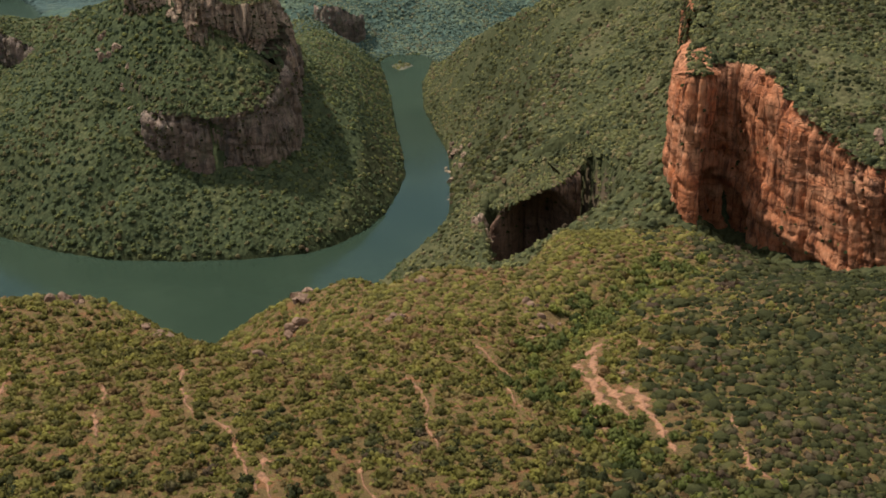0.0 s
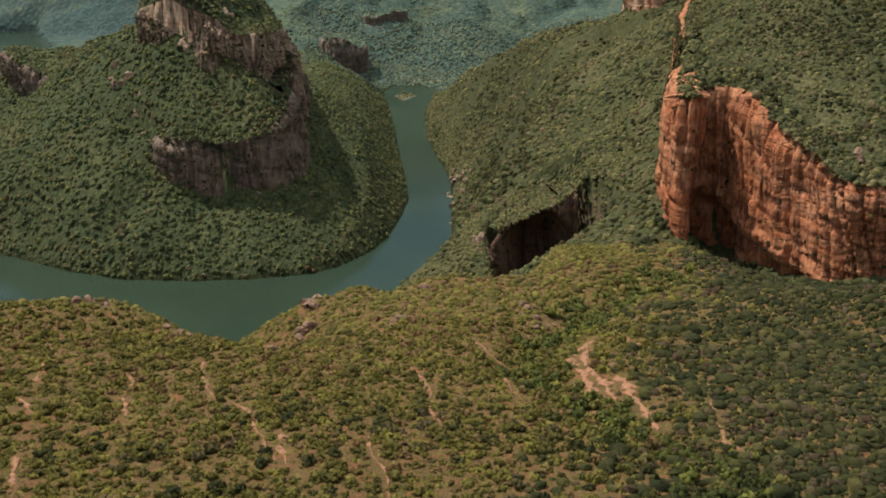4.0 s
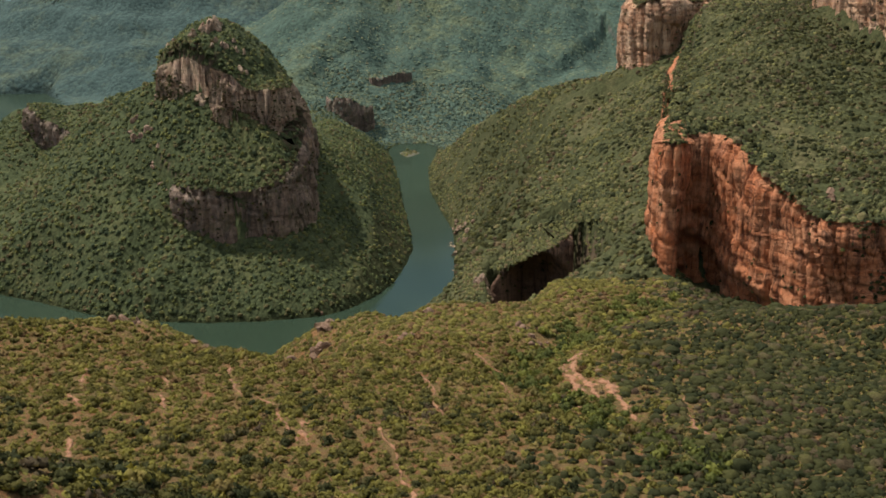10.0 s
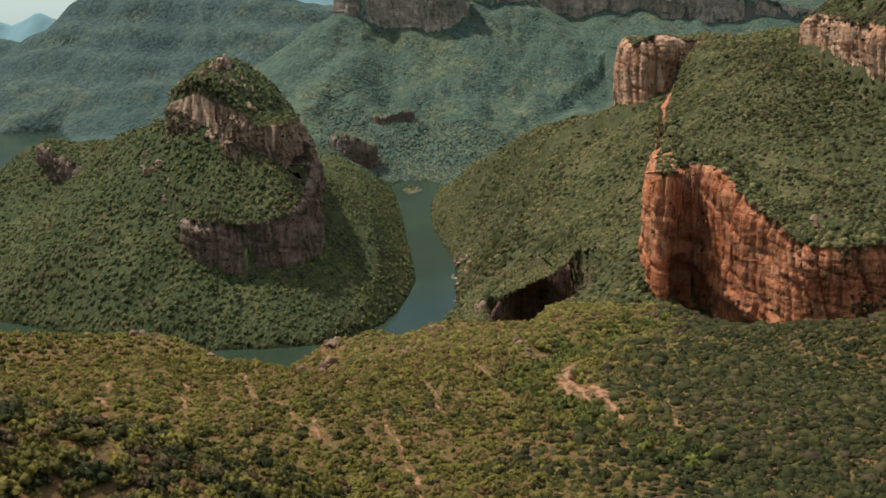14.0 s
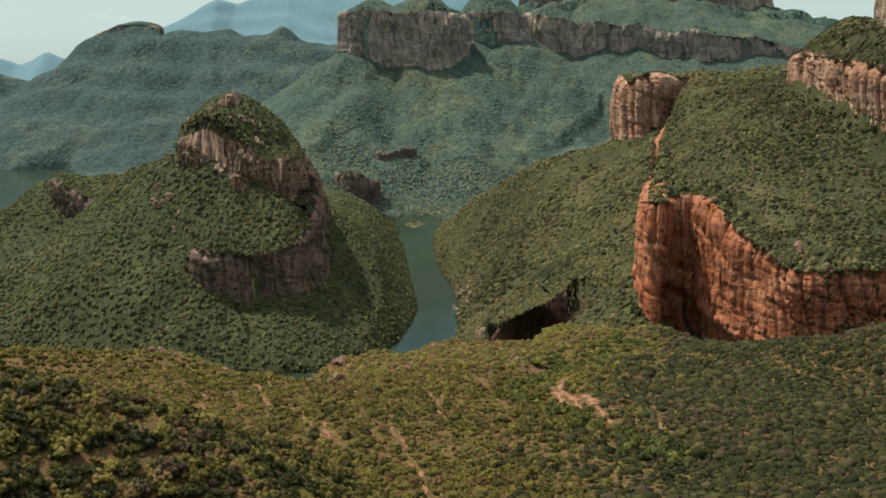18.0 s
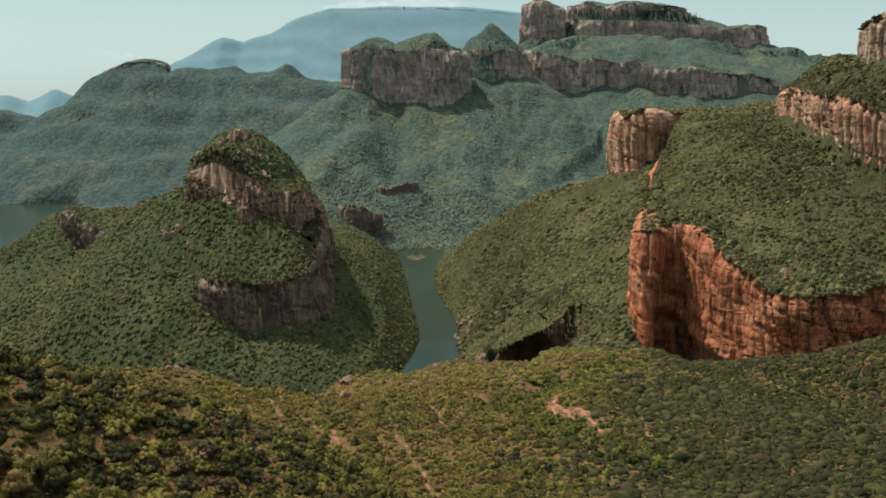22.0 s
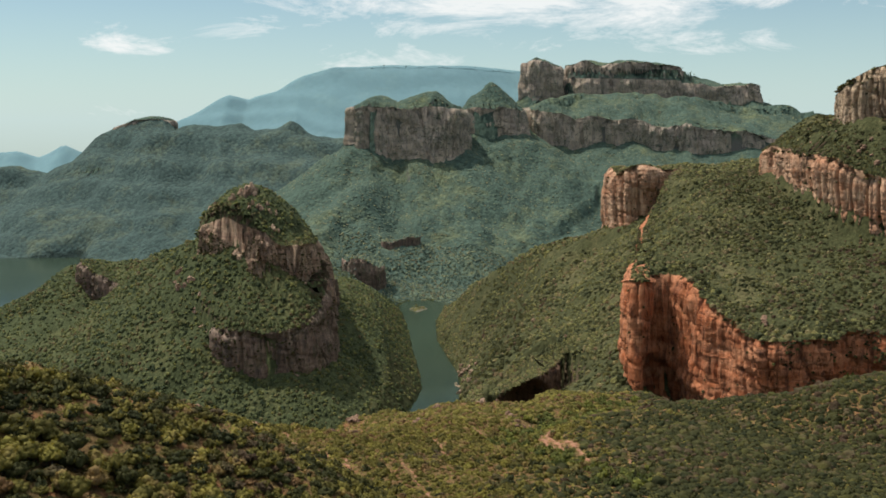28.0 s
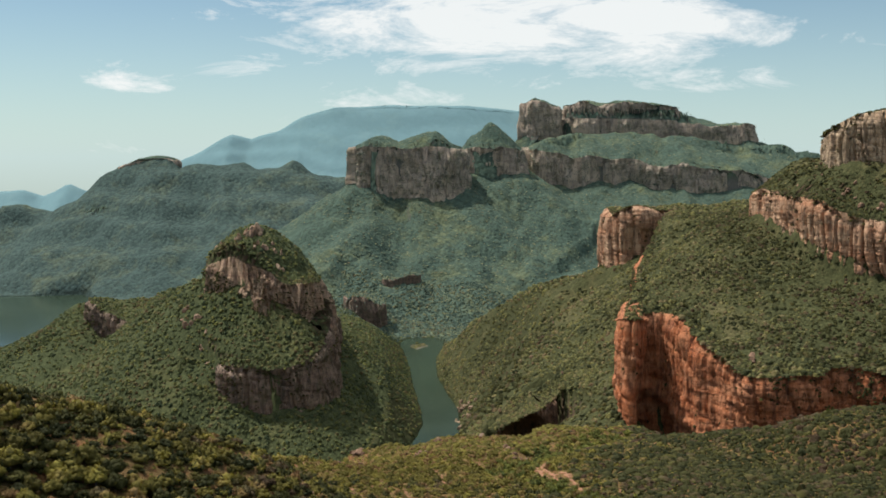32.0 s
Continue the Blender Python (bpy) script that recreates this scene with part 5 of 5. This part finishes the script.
# close woodland on the butte, the spurs and the headland
x, y, rs = scatter(-1050, 760, 700, 2700, 5.9, 71)
form = sample(COVER, x, y)
m = (((form > 0.5) & (form < 2.6)) | ((form <= 0.5) & (y > 1000))) & (rs.rand(len(x)) < np.where(x < -40, 0.95, 0.85) + 0.45 * fbm(x / 90, y / 90, 3, 3) + np.where(x < -40, 0.1, 0.5) * fbm(x / 24, y / 24, 2, 5))
m &= ~((x > 180) & (y < 1330) & (sample(HH, x, y) > 240) & (rs.rand(len(x)) < 0.7))
x, y = x[m], y[m]
grassy = (x > 180) & (y < 1300) & (sample(HH, x, y) > 240)
size = (2.5 + 2.9 * rs.rand(len(x)) ** 1.6 + 0.7 * fbm(x / 60, y / 60, 2, 1)) * np.where(grassy, 0.6, 0.86)
hollow = (y > 1150) & (y < 1560) & (x > 10) & (sample(HH, x, y) < 150 + 0.12 * x)
size = size * np.where(hollow, 1.25, 1.0)
# the hollow's bigger dark-green trees also stand in for the shade there
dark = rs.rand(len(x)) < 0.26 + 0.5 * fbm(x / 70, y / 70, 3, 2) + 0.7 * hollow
# butte leaves carry shade as a darker tone; spur leaves are lighter, yellower
for k, mat, label in ((x < -40, MAT_WOOD, "close green woodland on the butte's skirts, toned dark for shade"), ((x >= -40) & dark, MAT_BUSH, "dark-green trees on the river spurs"),
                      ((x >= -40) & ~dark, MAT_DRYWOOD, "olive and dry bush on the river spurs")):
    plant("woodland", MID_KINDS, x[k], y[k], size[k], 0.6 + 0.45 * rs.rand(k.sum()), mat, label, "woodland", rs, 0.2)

# forest on the valley floor where the river bends away
x, y, rs = scatter(-480, 480, 2440, 3000, 8.5, 84)
m = (sample(HH, x, y) < 120 + 40 * fbm(x / 90, y / 90, 3, 1)) & (rs.rand(len(x)) < 0.85)
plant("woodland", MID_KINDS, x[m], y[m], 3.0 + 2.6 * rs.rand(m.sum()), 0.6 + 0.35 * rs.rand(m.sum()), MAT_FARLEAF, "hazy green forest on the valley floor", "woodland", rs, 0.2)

# bush above the cave's lip and on the steep bank beside it
rs = np.random.RandomState(86)
gx, gy = np.meshgrid(np.arange(20, 190, 3.6), np.arange(1030, 1150, 3.6))
x, y = (gx + 3 * (rs.rand(*gx.shape) - 0.5)).ravel(), (gy + 3 * (rs.rand(*gx.shape) - 0.5)).ravel()
d = sample(EDGES["cave"], x, y)
m = (d > 2) | ((x > 134) & (d < -2)) | (x < 40) & (d < -6)
x, y, d = x[m], y[m], d[m]
plant("woodland", MID_KINDS, x, y, 1.5 + 1.8 * rs.rand(len(x)), 0.7 + 0.4 * rs.rand(len(x)), MAT_DRYWOOD, "olive bush on the bank over the cave", "woodland", rs, 0.2, z=np.where(d > 0, np.maximum(sample(TOPS, x, y), sample(HH, x, y)), sample(HH, x, y)))

x, y, rs = scatter(180, 640, 720, 1330, 3.5, 76)
m = (sample(COVER, x, y) > 1.5) & (land_z(x, y) > 235) & (rs.rand(len(x)) < 0.9 + 0.6 * fbm(x / 45, y / 45, 3, 4) + 0.5 * fbm(x / 15, y / 15, 2, 2))
x, y = x[m], y[m]
mixed = rs.rand(len(x)) < 0.66 + 0.6 * fbm(x / 35, y / 35, 3, 1) - 0.95 * np.clip((x - 300) / 120, 0, 1)
for k, mat, label in ((mixed, MAT_DRYWOOD, "olive bushes and grass on the headland's top"), (~mixed, MAT_BUSH, "small dark bushes on the headland's top")):
    plant("headland_bushes", MID_KINDS, x[k], y[k], 1.2 + 2.6 * rs.rand(k.sum()) ** 2.2, 0.6 + 0.35 * rs.rand(k.sum()), mat, label, "bushes", rs, 0.25)

x, y, rs = scatter(-1000, 1300, 2150, 4330, 9.5, 72)
form = sample(COVER, x, y)
m = (((form > 2.4) & (form < 3.6)) | ((form <= 0.5) & (y > 2450))) & (rs.rand(len(x)) < 0.75 + 0.5 * fbm(x / 140, y / 140, 3, 3))
x, y = x[m], y[m]
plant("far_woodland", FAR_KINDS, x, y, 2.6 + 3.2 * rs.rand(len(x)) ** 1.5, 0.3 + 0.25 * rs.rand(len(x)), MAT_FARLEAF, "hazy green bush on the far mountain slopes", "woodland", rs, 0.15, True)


def tree_parts(kind, name, category):
    """A small tree: a forked trunk and a crown of leaf sprays."""
    rs = np.random.RandomState(200 + kind)
    thing = empty(name, (0, 0, 0), "olive-green bushy tree on the near hillside", category, group="trees on the near slope")
    rings, V, F = 6, [], []

    def limb(a, b, r0, r1):
        n0 = sum(len(v) for v in V)
        a, b = np.array(a, float), np.array(b, float)
        for u in (0.0, 0.5, 1.0):
            c = a + (b - a) * u + 0.03 * rs.randn(3) * (u == 0.5)
            r = r0 + (r1 - r0) * u
            V.append(np.array([c + (r * math.cos(2 * math.pi * k / rings), r * math.sin(2 * math.pi * k / rings), 0) for k in range(rings)]))
        for j in range(2):
            for k in range(rings):
                p, q = n0 + j * rings + k, n0 + j * rings + (k + 1) % rings
                F.append((p, q, q + rings, p + rings))

    limb((0, 0, -0.35), (0.03, 0.02, 0.4), 0.07, 0.05)
    for k in range(4):
        th = 2 * math.pi * (k + rs.rand() * 0.5) / 4
        limb((0.03, 0.02, 0.36), (0.4 * math.cos(th), 0.4 * math.sin(th), 0.8 + 0.3 * rs.rand()), 0.04, 0.015)
    part("trunk", np.vstack(V), np.array(F), MAT_BARK, thing)
    v, f = crown_near(300 + kind, 11, 18, 0.9 + 0.12 * (kind % 3), 0.66, ICO1, 0.72)
    part("crown", v + (0, 0, 0.12), f, MAT_LEAF if kind % 3 else MAT_BUSH, thing, smooth=True)
    return thing


KINDS = [tree_parts(k, "tree", "tree") for k in range(6)]
rs = np.random.RandomState(9)
spots = []
for tx, ty, r in TREES:
    spots.append(pose(tx, ty, float(sample(HH, np.array(tx), np.array(ty))) - 0.1, 0, 0, 360 * rs.rand()) @ Matrix.Diagonal((r, r, r * (0.85 + 0.35 * rs.rand()), 1)))
for i, m in enumerate(spots[6:]):
    copy_thing(KINDS[i % 6], m)
for ob, m in zip(KINDS, spots):
    ob.matrix_basis = m

for number, name, place, label, seed, pts in MOUNTAINS:
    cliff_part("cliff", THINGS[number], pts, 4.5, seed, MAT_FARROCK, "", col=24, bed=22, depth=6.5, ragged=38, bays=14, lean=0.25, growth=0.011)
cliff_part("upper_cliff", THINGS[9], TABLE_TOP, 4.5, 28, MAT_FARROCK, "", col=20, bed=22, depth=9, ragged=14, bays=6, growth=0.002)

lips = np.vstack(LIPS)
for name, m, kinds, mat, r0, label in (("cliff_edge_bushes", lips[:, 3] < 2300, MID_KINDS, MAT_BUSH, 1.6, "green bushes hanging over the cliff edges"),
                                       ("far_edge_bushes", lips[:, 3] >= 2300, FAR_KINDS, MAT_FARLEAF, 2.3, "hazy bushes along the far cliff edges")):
    q = lips[m]
    rs = np.random.RandomState(31)
    plant(name, kinds, q[:, 0], q[:, 1], r0 * (0.6 + 0.9 * rs.rand(len(q))), 0.8 + 0.3 * rs.rand(len(q)), mat, label, "bushes", rs, 0.3, z=q[:, 2])
